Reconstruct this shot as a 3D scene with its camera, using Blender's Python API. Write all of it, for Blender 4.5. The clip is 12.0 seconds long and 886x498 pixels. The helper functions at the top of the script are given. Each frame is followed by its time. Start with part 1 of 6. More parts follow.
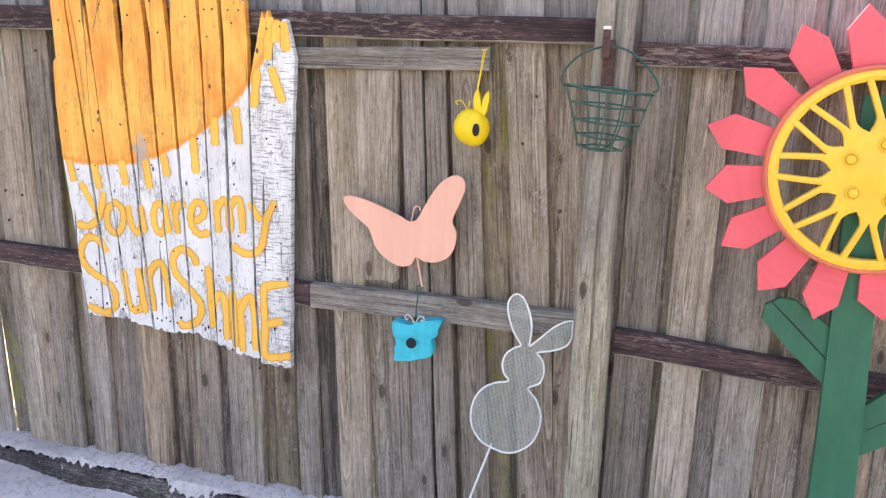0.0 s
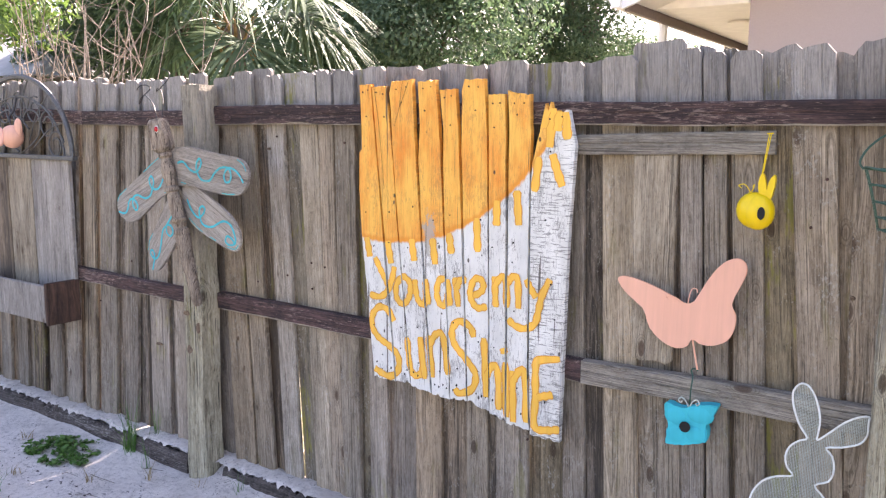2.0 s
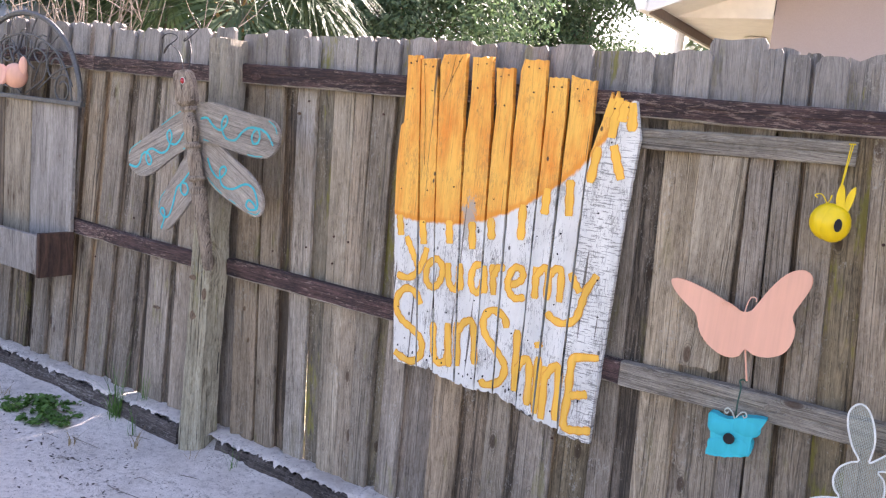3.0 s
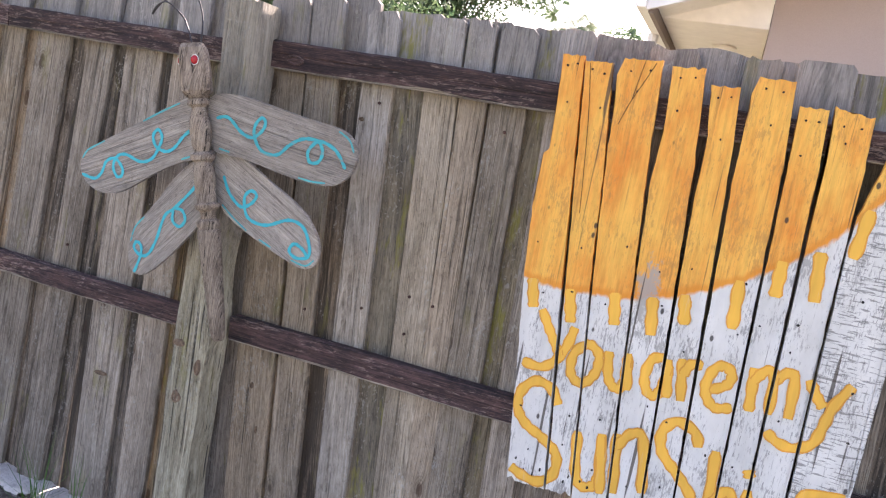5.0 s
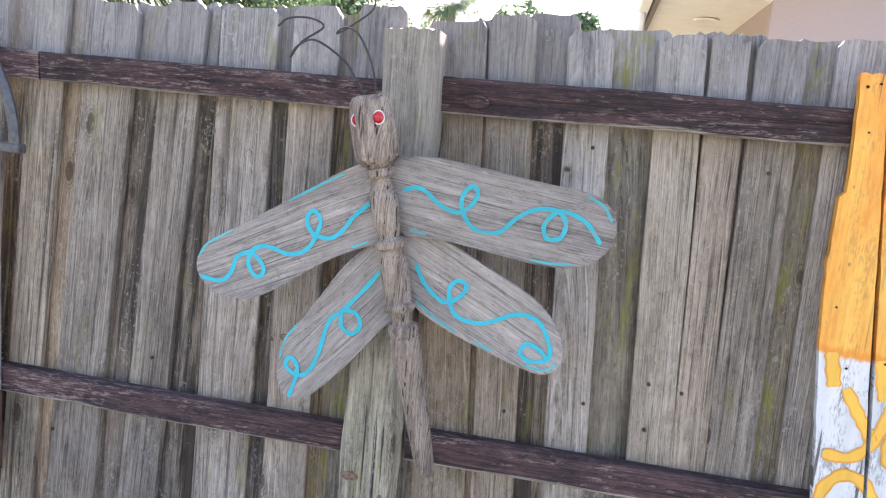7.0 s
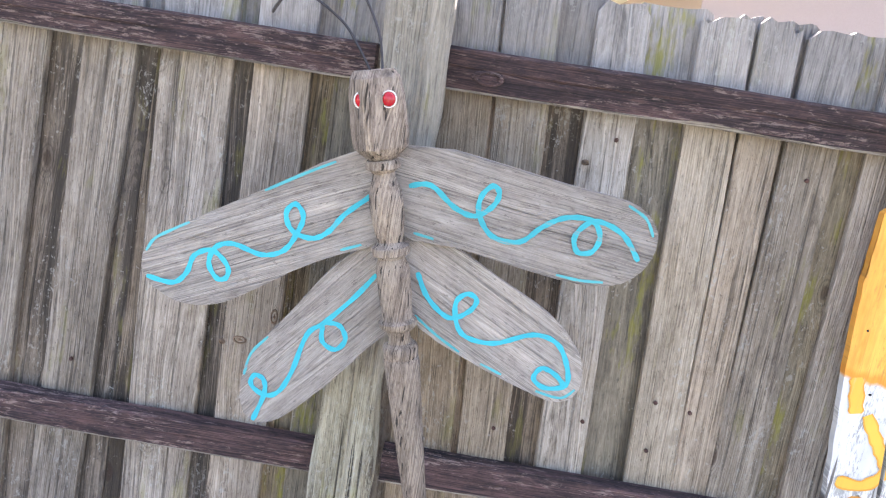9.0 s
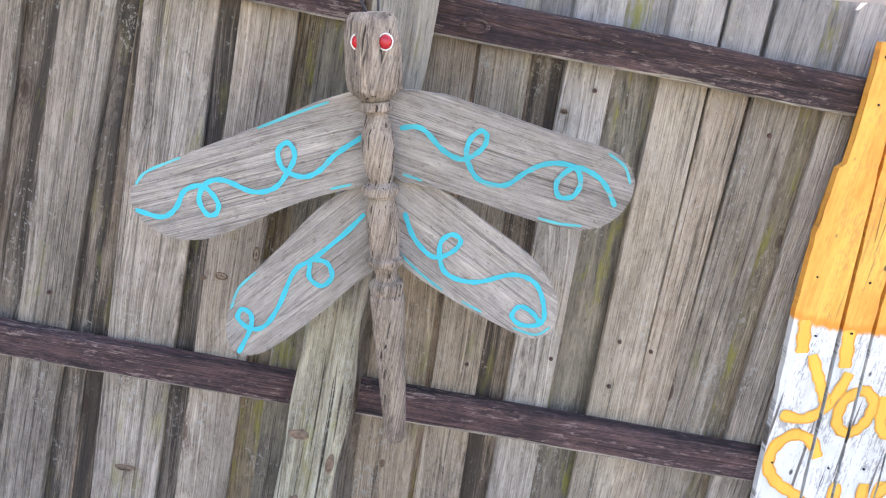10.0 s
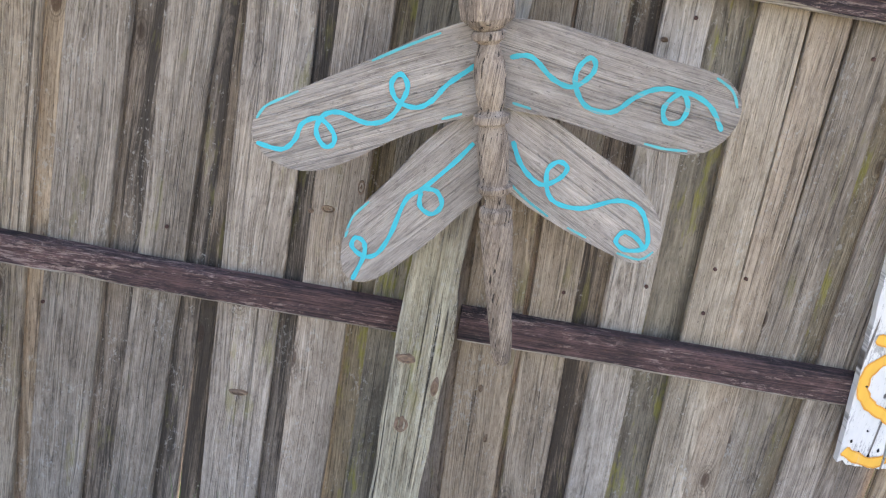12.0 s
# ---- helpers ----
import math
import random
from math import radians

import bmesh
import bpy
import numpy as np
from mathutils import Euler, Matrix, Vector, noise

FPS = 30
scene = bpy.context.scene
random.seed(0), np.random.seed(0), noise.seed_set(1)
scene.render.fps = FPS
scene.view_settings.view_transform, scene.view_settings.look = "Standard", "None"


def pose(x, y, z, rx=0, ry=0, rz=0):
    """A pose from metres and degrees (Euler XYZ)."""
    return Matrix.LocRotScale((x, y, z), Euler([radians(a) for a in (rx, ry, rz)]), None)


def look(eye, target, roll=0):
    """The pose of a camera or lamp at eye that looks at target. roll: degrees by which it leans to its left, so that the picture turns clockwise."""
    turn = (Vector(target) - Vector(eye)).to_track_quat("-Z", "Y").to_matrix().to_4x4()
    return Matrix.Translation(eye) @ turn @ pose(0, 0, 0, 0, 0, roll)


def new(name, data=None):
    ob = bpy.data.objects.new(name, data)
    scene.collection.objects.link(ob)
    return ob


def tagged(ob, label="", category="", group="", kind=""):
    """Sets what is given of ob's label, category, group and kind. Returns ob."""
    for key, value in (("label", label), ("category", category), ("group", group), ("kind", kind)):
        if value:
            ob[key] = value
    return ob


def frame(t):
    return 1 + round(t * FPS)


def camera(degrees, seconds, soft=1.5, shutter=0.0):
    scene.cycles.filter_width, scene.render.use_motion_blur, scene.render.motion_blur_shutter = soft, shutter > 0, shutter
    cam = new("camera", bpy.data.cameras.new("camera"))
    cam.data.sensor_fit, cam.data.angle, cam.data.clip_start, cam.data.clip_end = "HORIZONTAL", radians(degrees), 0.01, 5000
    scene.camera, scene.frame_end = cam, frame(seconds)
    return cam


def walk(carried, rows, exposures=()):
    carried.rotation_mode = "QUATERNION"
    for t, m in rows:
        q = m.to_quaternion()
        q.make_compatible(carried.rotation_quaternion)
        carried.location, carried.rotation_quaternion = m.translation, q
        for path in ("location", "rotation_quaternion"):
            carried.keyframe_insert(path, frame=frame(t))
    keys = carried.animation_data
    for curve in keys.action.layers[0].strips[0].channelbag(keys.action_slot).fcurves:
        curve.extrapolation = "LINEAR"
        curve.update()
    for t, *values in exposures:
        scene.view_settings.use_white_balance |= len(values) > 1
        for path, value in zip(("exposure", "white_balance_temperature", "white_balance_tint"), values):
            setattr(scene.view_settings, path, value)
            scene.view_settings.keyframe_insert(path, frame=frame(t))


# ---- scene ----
cam = camera(58.4, 12.0, soft=1.2)
EXPOSURES = [(0.0, 2.81, 7200, 26), (0.5, 2.71, 7200, 26), (1.5, 2.67, 7200, 26), (2.5, 2.58, 6950, 26), (3.2, 2.55, 6900, 27), (4.8, 2.45, 6950, 25), (5.5, 2.37, 6850, 26), (6.5, 2.63, 6530, 22), (7.2, 2.87, 6480, 21), (8.8, 3.17, 6630, 21), (9.5, 3.17, 6680, 21), (11.0, 2.91, 6980, 20), (12.0, 2.91, 6980, 20)]
PATH = [
    (0, (2.872, -2.162, 1.547), (2.306, -0.303, 1.075), 2.0),
    (0.5, (2.874, -2.158, 1.525), (2.038, -0.388, 1.116), 1.2),
    (1, (2.883, -2.177, 1.511), (1.955, -0.44, 1.163), 1.7),
    (1.5, (2.87, -2.197, 1.531), (1.897, -0.481, 1.198), 1.6),
    (2, (2.798, -2.3, 1.567), (1.691, -0.661, 1.273), 0.5),
    (2.5, (2.69, -2.374, 1.536), (1.568, -0.735, 1.302), 3.6),
    (3, (2.53, -2.348, 1.503), (1.503, -0.659, 1.197), 6.2),
    (3.2, (2.441, -2.306, 1.499), (1.399, -0.627, 1.192), 6.3),
    (4.8, (1.476, -2.028, 1.52), (0.791, -0.178, 1.193), 11.5),
    (5, (1.35, -1.981, 1.508), (0.717, -0.107, 1.207), 10.0),
    (5.5, (1.081, -1.823, 1.585), (0.479, 0.05, 1.222), 8.5),
    (6, (0.79, -1.87, 1.601), (0.25, 0.026, 1.267), 5.8),
    (6.5, (0.601, -1.858, 1.579), (0.148, 0.063, 1.256), 5.7),
    (7, (0.441, -1.731, 1.569), (0.088, 0.212, 1.251), 5.0),
    (7.2, (0.395, -1.655, 1.581), (0.061, 0.292, 1.269), 4.9),
    (8.8, (0.194, -1.492, 1.622), (0.07, 0.458, 1.195), 9.1),
    (9, (0.174, -1.497, 1.631), (0.133, 0.451, 1.178), 8.8),
    (9.5, (0.122, -1.527, 1.626), (0.171, 0.423, 1.185), 10.2),
    (10, (0.099, -1.554, 1.616), (0.226, 0.365, 1.068), 11.3),
    (10.5, (0.102, -1.569, 1.591), (0.306, 0.305, 0.921), 12.7),
    (11, (0.108, -1.592, 1.573), (0.307, 0.253, 0.827), 11.9),
    (11.5, (0.072, -1.619, 1.574), (0.26, 0.249, 0.885), 11.3),
    (12, (-0.008, -1.619, 1.566), (0.027, 0.263, 0.889), 9.8),
]
walk(cam, [(t, look(eye, target, roll)) for t, eye, target, roll in PATH], EXPOSURES)

# ---- world and sun ----
SUN_EL, SUN_AZ = 42.0, 8.0          # height of the sun; degrees from +y towards +x
world = bpy.data.worlds.new("sky")
scene.world = world
world.use_nodes = True
_n = world.node_tree.nodes
_sky = _n.new("ShaderNodeTexSky")
_sky.sky_type, _sky.sun_disc = "NISHITA", False
_sky.sun_elevation, _sky.sun_rotation = radians(SUN_EL), radians(SUN_AZ)
_sky.air_density, _sky.dust_density = 1.0, 3.0
world.node_tree.links.new(_sky.outputs[0], _n["Background"].inputs[0])
_n["Background"].inputs[1].default_value = 0.10
sun = new("sun", bpy.data.lights.new("sun", "SUN"))
sun.data.energy, sun.data.angle, sun.data.color = 5.0, radians(0.6), (1.0, 0.95, 0.87)
_d = Vector((math.sin(radians(SUN_AZ)) * math.cos(radians(SUN_EL)), math.cos(radians(SUN_AZ)) * math.cos(radians(SUN_EL)), math.sin(radians(SUN_EL))))
sun.matrix_world = look(_d * 30, (0, 0, 0))


# ---- materials ----
class Nodes:
    """A small helper round one node material."""

    def __init__(self, name, rough=0.8, metal=0.0):
        self.mat = bpy.data.materials.new(name)
        self.mat.use_nodes = True
        self.t = self.mat.node_tree
        self.bsdf = self.t.nodes["Principled BSDF"]
        self.bsdf.inputs["Roughness"].default_value = rough
        self.bsdf.inputs["Metallic"].default_value = metal
        self.coord = self.add("ShaderNodeTexCoord").outputs["Object"]
        self.info = self.add("ShaderNodeObjectInfo").outputs["Random"]

    def add(self, kind):
        return self.t.nodes.new(kind)

    def put(self, socket, v):
        if isinstance(v, bpy.types.NodeSocket):
            self.t.links.new(v, socket)
        elif isinstance(v, (tuple, list)) and len(v) == 3 and socket.type == "RGBA":
            socket.default_value = (*v, 1)
        else:
            socket.default_value = v

    def math(self, op, a, b=0.0, c=None):
        n = self.add("ShaderNodeMath")
        n.operation = op
        self.put(n.inputs[0], a)
        self.put(n.inputs[1], b)
        if c is not None:
            self.put(n.inputs[2], c)
        return n.outputs[0]

    def vec(self, op, a, b):
        n = self.add("ShaderNodeVectorMath")
        n.operation = op
        self.put(n.inputs[0], a)
        self.put(n.inputs[1], b)
        return n.outputs[0]

    def split(self, v):
        n = self.add("ShaderNodeSeparateXYZ")
        self.put(n.inputs[0], v)
        return n.outputs

    def moved(self, amount=17.0):
        """Object coordinates, shifted by the object's own random number."""
        n = self.add("ShaderNodeCombineXYZ")
        r = self.math("MULTIPLY", self.info, amount)
        for i in range(3):
            self.put(n.inputs[i], r)
        return self.vec("ADD", self.coord, n.outputs[0])

    def noise(self, v, scale=(1, 1, 1), detail=4.0, rough=0.55, distort=0.0, size=1.0):
        v = self.vec("MULTIPLY", v, tuple(scale))
        n = self.add("ShaderNodeTexNoise")
        self.put(n.inputs["Vector"], v)
        n.inputs["Scale"].default_value = size
        n.inputs["Detail"].default_value = detail
        n.inputs["Roughness"].default_value = rough
        n.inputs["Distortion"].default_value = distort
        return n.outputs["Fac"]

    def ramp(self, fac, *stops):
        n = self.add("ShaderNodeValToRGB")
        while len(n.color_ramp.elements) < len(stops):
            n.color_ramp.elements.new(0.5)
        for e, (p, c) in zip(n.color_ramp.elements, stops):
            e.position = p
            e.color = (c, c, c, 1) if isinstance(c, (int, float)) else (*c, 1)
        self.put(n.inputs[0], fac)
        return n.outputs[0]

    def mix(self, fac, a, b, how="MIX"):
        n = self.add("ShaderNodeMix")
        n.data_type, n.blend_type = "RGBA", how
        self.put(n.inputs[0], fac)
        self.put(n.inputs[6], a)
        self.put(n.inputs[7], b)
        return n.outputs[2]

    def done(self, colour, bump=None, strength=0.4, depth=0.004, rough=None):
        self.put(self.bsdf.inputs["Base Color"], colour)
        if rough is not None:
            self.put(self.bsdf.inputs["Roughness"], rough)
        if bump is not None:
            b = self.add("ShaderNodeBump")
            b.inputs["Strength"].default_value = strength
            b.inputs["Distance"].default_value = depth
            self.put(b.inputs["Height"], bump)
            self.t.links.new(b.outputs[0], self.bsdf.inputs["Normal"])
        return self.mat


def stretched(axis, across, along):
    """A scale for grain that runs along one axis."""
    return tuple(along if i == axis else across for i in range(3))


def wood(name, light, mid, dark, axis=2, streak=0.45, tint=0.3, lichen=0.0, upper_tone=None, above=0.80, knots=True, flake=None, warm=0.0, split=0.5, rings=330.0, reach=1.8, arch=0.035, stain=0.0):
    """Weathered bare timber: growth rings in long arches, fine grain, silvering, cracks, mildew streaks, knots, a tint per piece."""
    n = Nodes(name, 0.85)
    v = n.moved()
    xyz = n.split(n.coord)
    along, across = xyz[axis], xyz[0 if axis == 2 else 2]
    pick = [n.math("FRACT", n.math("MULTIPLY", n.info, k)) for k in (3.7, 11.3, 5.7, 23.9)]
    # knots, few and far between
    vo = n.add("ShaderNodeTexVoronoi")
    n.put(vo.inputs["Vector"], n.vec("MULTIPLY", v, stretched(axis, 9.0, 4.0)))
    vo.inputs["Scale"].default_value = 1.0
    far = vo.outputs["Distance"]
    # rings cut lengthwise: tall narrow arches that wander and bend round the knots
    wander = n.math("MULTIPLY", n.math("SUBTRACT", n.noise(v, stretched(axis, 7.0, 1.6), 3.0, 0.5), 0.5), 0.05)
    dx = n.math("ADD", n.math("SUBTRACT", across, n.math("MULTIPLY", n.math("SUBTRACT", pick[0], 0.5), 0.13)), wander)
    dz = n.math("MULTIPLY", n.math("SUBTRACT", along, n.math("MULTIPLY", pick[1], reach)), arch)
    r = n.math("SQRT", n.math("ADD", n.math("MULTIPLY", dx, dx), n.math("MULTIPLY", dz, dz)))
    if knots:
        r = n.math("ADD", r, n.math("DIVIDE", 0.0035, n.math("ADD", far, 0.10)))
    w = n.add("ShaderNodeTexNoise")
    w.noise_dimensions = "1D"
    n.put(w.inputs["W"], n.math("ADD", n.math("MULTIPLY", r, rings), n.math("MULTIPLY", pick[3], 50.0)))
    w.inputs["Scale"].default_value, w.inputs["Detail"].default_value, w.inputs["Roughness"].default_value = 1.0, 2.5, 0.6
    line = w.outputs["Fac"]
    fine = n.noise(v, stretched(axis, 420.0, 9.0), 4.0, 0.7)
    patchy = n.noise(v, stretched(axis, 28.0, 5.0), 5.0, 0.7, 0.4)
    mottle = n.noise(v, stretched(axis, 85.0, 34.0), 5.0, 0.75, 0.6)
    broad = n.noise(v, stretched(axis, 8.0, 1.3), 3.0, 0.55, 0.6)
    tone = n.math("ADD", n.math("MULTIPLY", line, 0.18), n.math("MULTIPLY", fine, 0.30))
    tone = n.math("ADD", n.math("ADD", tone, n.math("MULTIPLY", patchy, 0.30)), n.math("MULTIPLY", mottle, 0.22))
    base = n.ramp(tone, (0.39, dark), (0.48, mid), (0.585, light))
    base = n.mix(1.0, base, n.ramp(broad, (0.3, 0.72), (0.5, 1.0), (0.70, 1.20)), "MULTIPLY")
    # silvered wear along the raised grain
    worn = n.ramp(n.math("ADD", n.math("MULTIPLY", n.noise(v, stretched(axis, 60.0, 4.0), 5.0, 0.75, 0.3), 0.7), n.math("MULTIPLY", line, 0.3)), (0.55, 0.0), (0.60, 1.0))
    base = n.mix(n.math("MULTIPLY", worn, 0.45), base, tuple(min(1.0, c * 1.3) for c in light))
    # black mildew in streaks with a crisp edge
    st = n.ramp(n.math("ADD", n.math("MULTIPLY", n.noise(v, stretched(axis, 30.0, 0.9), 6.0, 0.7, 0.4), 0.8), n.math("MULTIPLY", fine, 0.2)), (0.535, 0.0), (0.60, 1.0))
    some = n.ramp(pick[2], (0.45, 0.15), (0.85, 1.0))
    base = n.mix(n.math("MULTIPLY", n.math("MULTIPLY", st, some), streak), base, tuple(c * 0.32 for c in dark))
    if stain:
        wet = n.ramp(n.math("ADD", n.math("MULTIPLY", n.noise(v, stretched(axis, 22.0, 1.1), 6.0, 0.72, 0.5), 0.75), n.math("MULTIPLY", line, 0.25)), (0.46, 0.0), (0.53, 1.0))
        base = n.mix(n.math("MULTIPLY", wet, stain), base, tuple(c * 0.5 for c in dark))
    crack = n.ramp(n.noise(v, stretched(axis, 150.0, 1.5), 2.0, 0.5, 0.2), (0.642, 0.0), (0.668, 1.0))
    base = n.mix(n.math("MULTIPLY", crack, split), base, tuple(c * 0.22 for c in dark))
    if knots:
        ring = n.math("MULTIPLY", n.ramp(far, (0.15, 1.0), (0.24, 0.0)), n.ramp(n.math("SINE", n.math("MULTIPLY", far, 150.0)), (0.4, 0.2), (0.6, 0.8)))
        base = n.mix(n.math("MULTIPLY", ring, 0.55), base, tuple(c * 0.6 for c in dark))
        base = n.mix(n.math("MULTIPLY", n.ramp(far, (0.08, 1.0), (0.12, 0.0)), 0.8), base, (dark[0] * 0.75, dark[1] * 0.55, dark[2] * 0.45))
    pits = n.ramp(n.noise(v, stretched(axis, 240.0, 60.0), 3.0, 0.7), (0.63, 0.0), (0.66, 1.0))
    base = n.mix(n.math("MULTIPLY", pits, 0.5), base, tuple(c * 0.5 for c in dark))
    if warm:
        hue = n.ramp(pick[1], (0.0, (1.0, 1.0, 1.03)), (0.5, (1.02, 1.0, 0.96)), (1.0, (1.08 + warm, 1.0, 0.88 - warm)))
        base = n.mix(1.0, base, hue, "MULTIPLY")
    if flake:
        fl = n.ramp(n.math("ADD", n.math("MULTIPLY", n.noise(v, stretched(axis, 130.0, 20.0), 6.0, 0.82, 0.4), 0.75), n.math("MULTIPLY", n.noise(v, stretched(axis, 12.0, 2.0), 3.0, 0.5), 0.25)), (0.545, 0.0), (0.575, 1.0))
        base = n.mix(n.math("MULTIPLY", fl, 0.7), base, n.mix(fine, tuple(c * 0.45 for c in flake), flake))
    # above a set height the timber turns greyer
    if upper_tone:
        up = n.math("ADD", xyz[2], n.math("MULTIPLY", n.noise(v, (30, 30, 2.0), 3.0), 0.12))
        pale = n.ramp(tone, (0.38, tuple(c * 0.42 for c in upper_tone)), (0.48, tuple(c * 0.9 for c in upper_tone)), (0.60, tuple(c * 1.35 for c in upper_tone)))
        pale = n.mix(n.math("MULTIPLY", n.math("MULTIPLY", st, some), streak * 0.8), pale, tuple(c * 0.3 for c in upper_tone))
        base = n.mix(n.math("MULTIPLY", n.ramp(n.math("DIVIDE", up, 2.0), (above, 0.0), (above + 0.06, 1.0)), 0.8), base, pale)
    if lichen:
        spot = n.ramp(n.math("ADD", n.math("MULTIPLY", n.noise(v, stretched(axis, 110.0, 70.0), 5.0, 0.75, 0.5), 0.7), n.math("MULTIPLY", n.noise(v, stretched(axis, 12.0, 5.0), 2.0), 0.3)), (0.575, 0.0), (0.61, 1.0))
        base = n.mix(n.math("MULTIPLY", spot, 0.5), base, (0.42, 0.41, 0.37))
        li = n.ramp(n.noise(v, stretched(axis, 16.0, 3.5), 5.0, 0.7), (0.62 - 0.10 * lichen, 0.0), (0.70 - 0.10 * lichen, 1.0))
        base = n.mix(n.math("MULTIPLY", li, lichen), base, n.mix(fine, (0.13, 0.13, 0.03), (0.31, 0.28, 0.06)))
    shade = n.math("ADD", n.math("MULTIPLY", n.info, tint * 2), 1.0 - tint)
    base = n.mix(1.0, base, n.ramp(n.math("MULTIPLY", shade, 0.5), (0.0, 0.0), (1.0, 2.0)), "MULTIPLY")
    h = n.math("ADD", n.math("MULTIPLY", line, 0.55), n.math("MULTIPLY", fine, 0.45))
    h = n.math("SUBTRACT", h, n.math("MULTIPLY", crack, 0.7))
    return n.done(base, h, 0.9, 0.006)


def paint(name, colour, wear=0.25, under=(0.2, 0.17, 0.14), axis=2, rough=0.6, across=30.0, vary=0.25):
    """Brushed paint on timber or metal, thin and rubbed in places."""
    n = Nodes(name, rough)
    v = n.moved()
    g = n.noise(v, stretched(axis, across * 2, 3.0), 5.0, 0.6)
    b = n.noise(v, stretched(axis, 9.0, 4.0), 4.0, 0.6)
    base = n.mix(1.0, colour, n.ramp(b, (0.3, 1.0 - vary), (0.7, 1.0 + vary * 0.6)), "MULTIPLY")
    base = n.mix(0.35, base, n.ramp(g, (0.3, 0.8), (0.7, 1.15)), "MULTIPLY")
    if wear:
        w = n.ramp(n.noise(v, stretched(axis, across, 2.4), 6.0, 0.72), (0.60, 0.0), (0.68, 1.0))
        base = n.mix(n.math("MULTIPLY", w, wear), base, under)
    return n.done(base, n.math("ADD", n.math("MULTIPLY", g, 0.5), n.math("MULTIPLY", b, 0.5)), 0.25, 0.003)


def plain(name, colour, rough=0.5, metal=0.0, vary=0.15, size=40.0):
    """A plain finish with slight mottling."""
    n = Nodes(name, rough, metal)
    g = n.noise(n.moved(), (size, size, size), 4.0, 0.6)
    base = n.mix(1.0, colour, n.ramp(g, (0.3, 1.0 - vary), (0.7, 1.0 + vary)), "MULTIPLY")
    return n.done(base, g, 0.1, 0.002)


GREY, UPPER_GREY = ((0.40, 0.345, 0.28), (0.24, 0.200, 0.156), (0.078, 0.060, 0.045)), (0.285, 0.268, 0.258)
M_PICKET = wood("weathered_picket", *GREY, streak=0.85, split=0.45, tint=0.24, lichen=0.35, upper_tone=UPPER_GREY, warm=0.04)
M_PICKET_PALE = wood("silvered_picket", (0.465, 0.41, 0.34), (0.29, 0.25, 0.198), (0.11, 0.088, 0.067), streak=0.45, split=0.45, tint=0.12, lichen=0.15, upper_tone=UPPER_GREY, warm=0.03)
M_PICKET_TAN = wood("tan_picket", (0.44, 0.37, 0.295), (0.27, 0.22, 0.168), (0.096, 0.073, 0.053), streak=0.5, split=0.45, tint=0.12, lichen=0.2, upper_tone=UPPER_GREY, warm=0.05)
M_PICKET_DARK = wood("mildewed_picket", (0.31, 0.26, 0.21), (0.17, 0.138, 0.107), (0.055, 0.043, 0.033), streak=0.9, split=0.45, tint=0.2, lichen=0.35, upper_tone=UPPER_GREY, warm=0.04, stain=0.85)
M_PICKET_MOSSY = wood("mossy_picket", (0.33, 0.285, 0.205), (0.185, 0.157, 0.112), (0.06, 0.05, 0.035), streak=0.8, split=0.45, tint=0.15, lichen=0.85, upper_tone=UPPER_GREY, warm=0.02, stain=0.3)
M_RAIL = wood("stained_rail", (0.135, 0.074, 0.066), (0.043, 0.025, 0.025), (0.010, 0.007, 0.007), axis=0, tint=0.15, knots=False, flake=(0.44, 0.32, 0.27), reach=0.1, rings=500.0)
M_GREY_RAIL = wood("bare_rail", (0.40, 0.36, 0.30), (0.23, 0.20, 0.165), (0.085, 0.068, 0.053), axis=0, tint=0.1, reach=0.6, rings=420.0, arch=0.08)
M_POST = wood("weathered_post", (0.50, 0.46, 0.34), (0.30, 0.265, 0.185), (0.075, 0.06, 0.04), streak=0.9, lichen=0.45, tint=0.06, upper_tone=(0.28, 0.248, 0.205), above=0.53, rings=300.0, split=0.9)
M_PALE = wood("pale_board", (0.44, 0.375, 0.285), (0.275, 0.225, 0.165), (0.11, 0.08, 0.054), tint=0.1, rings=280.0, streak=0.2)
M_BLADE = wood("grey_blade", (0.45, 0.40, 0.35), (0.30, 0.264, 0.228), (0.15, 0.128, 0.11), axis=0, tint=0.12, streak=0.2, split=0.25, rings=430.0, reach=0.3, arch=0.05)
M_SPINDLE = wood("turned_wood", (0.40, 0.325, 0.25), (0.205, 0.158, 0.12), (0.06, 0.042, 0.03), tint=0.03, knots=False, split=0.9, streak=0.5, rings=500.0)
M_KICK = wood("rotting_timber", (0.17, 0.14, 0.125), (0.052, 0.040, 0.035), (0.012, 0.009, 0.008), axis=0, tint=0.2, streak=0.8, flake=(0.50, 0.45, 0.42), knots=False)
M_BROWN = wood("brown_box_end", (0.13, 0.07, 0.048), (0.07, 0.038, 0.027), (0.025, 0.015, 0.012), tint=0.1, knots=False)
M_PLANT = wood("brown_planter_board", (0.30, 0.23, 0.165), (0.16, 0.118, 0.085), (0.045, 0.033, 0.025), tint=0.1, stain=0.4)
M_BLADE2 = wood("grey_planter_board", (0.40, 0.37, 0.34), (0.27, 0.245, 0.225), (0.13, 0.115, 0.10), tint=0.15)
M_KNOT = plain("knot_wood", (0.20, 0.135, 0.09), 0.85, 0.0, 0.45, 90.0)
M_DRYST = plain("dry_leaf_base", (0.30, 0.20, 0.09), 0.9, 0.0, 0.3, 20.0)
M_CORAL2 = paint("pale_coral_paint", (0.80, 0.42, 0.33), 0.0, rough=0.7, vary=0.05)
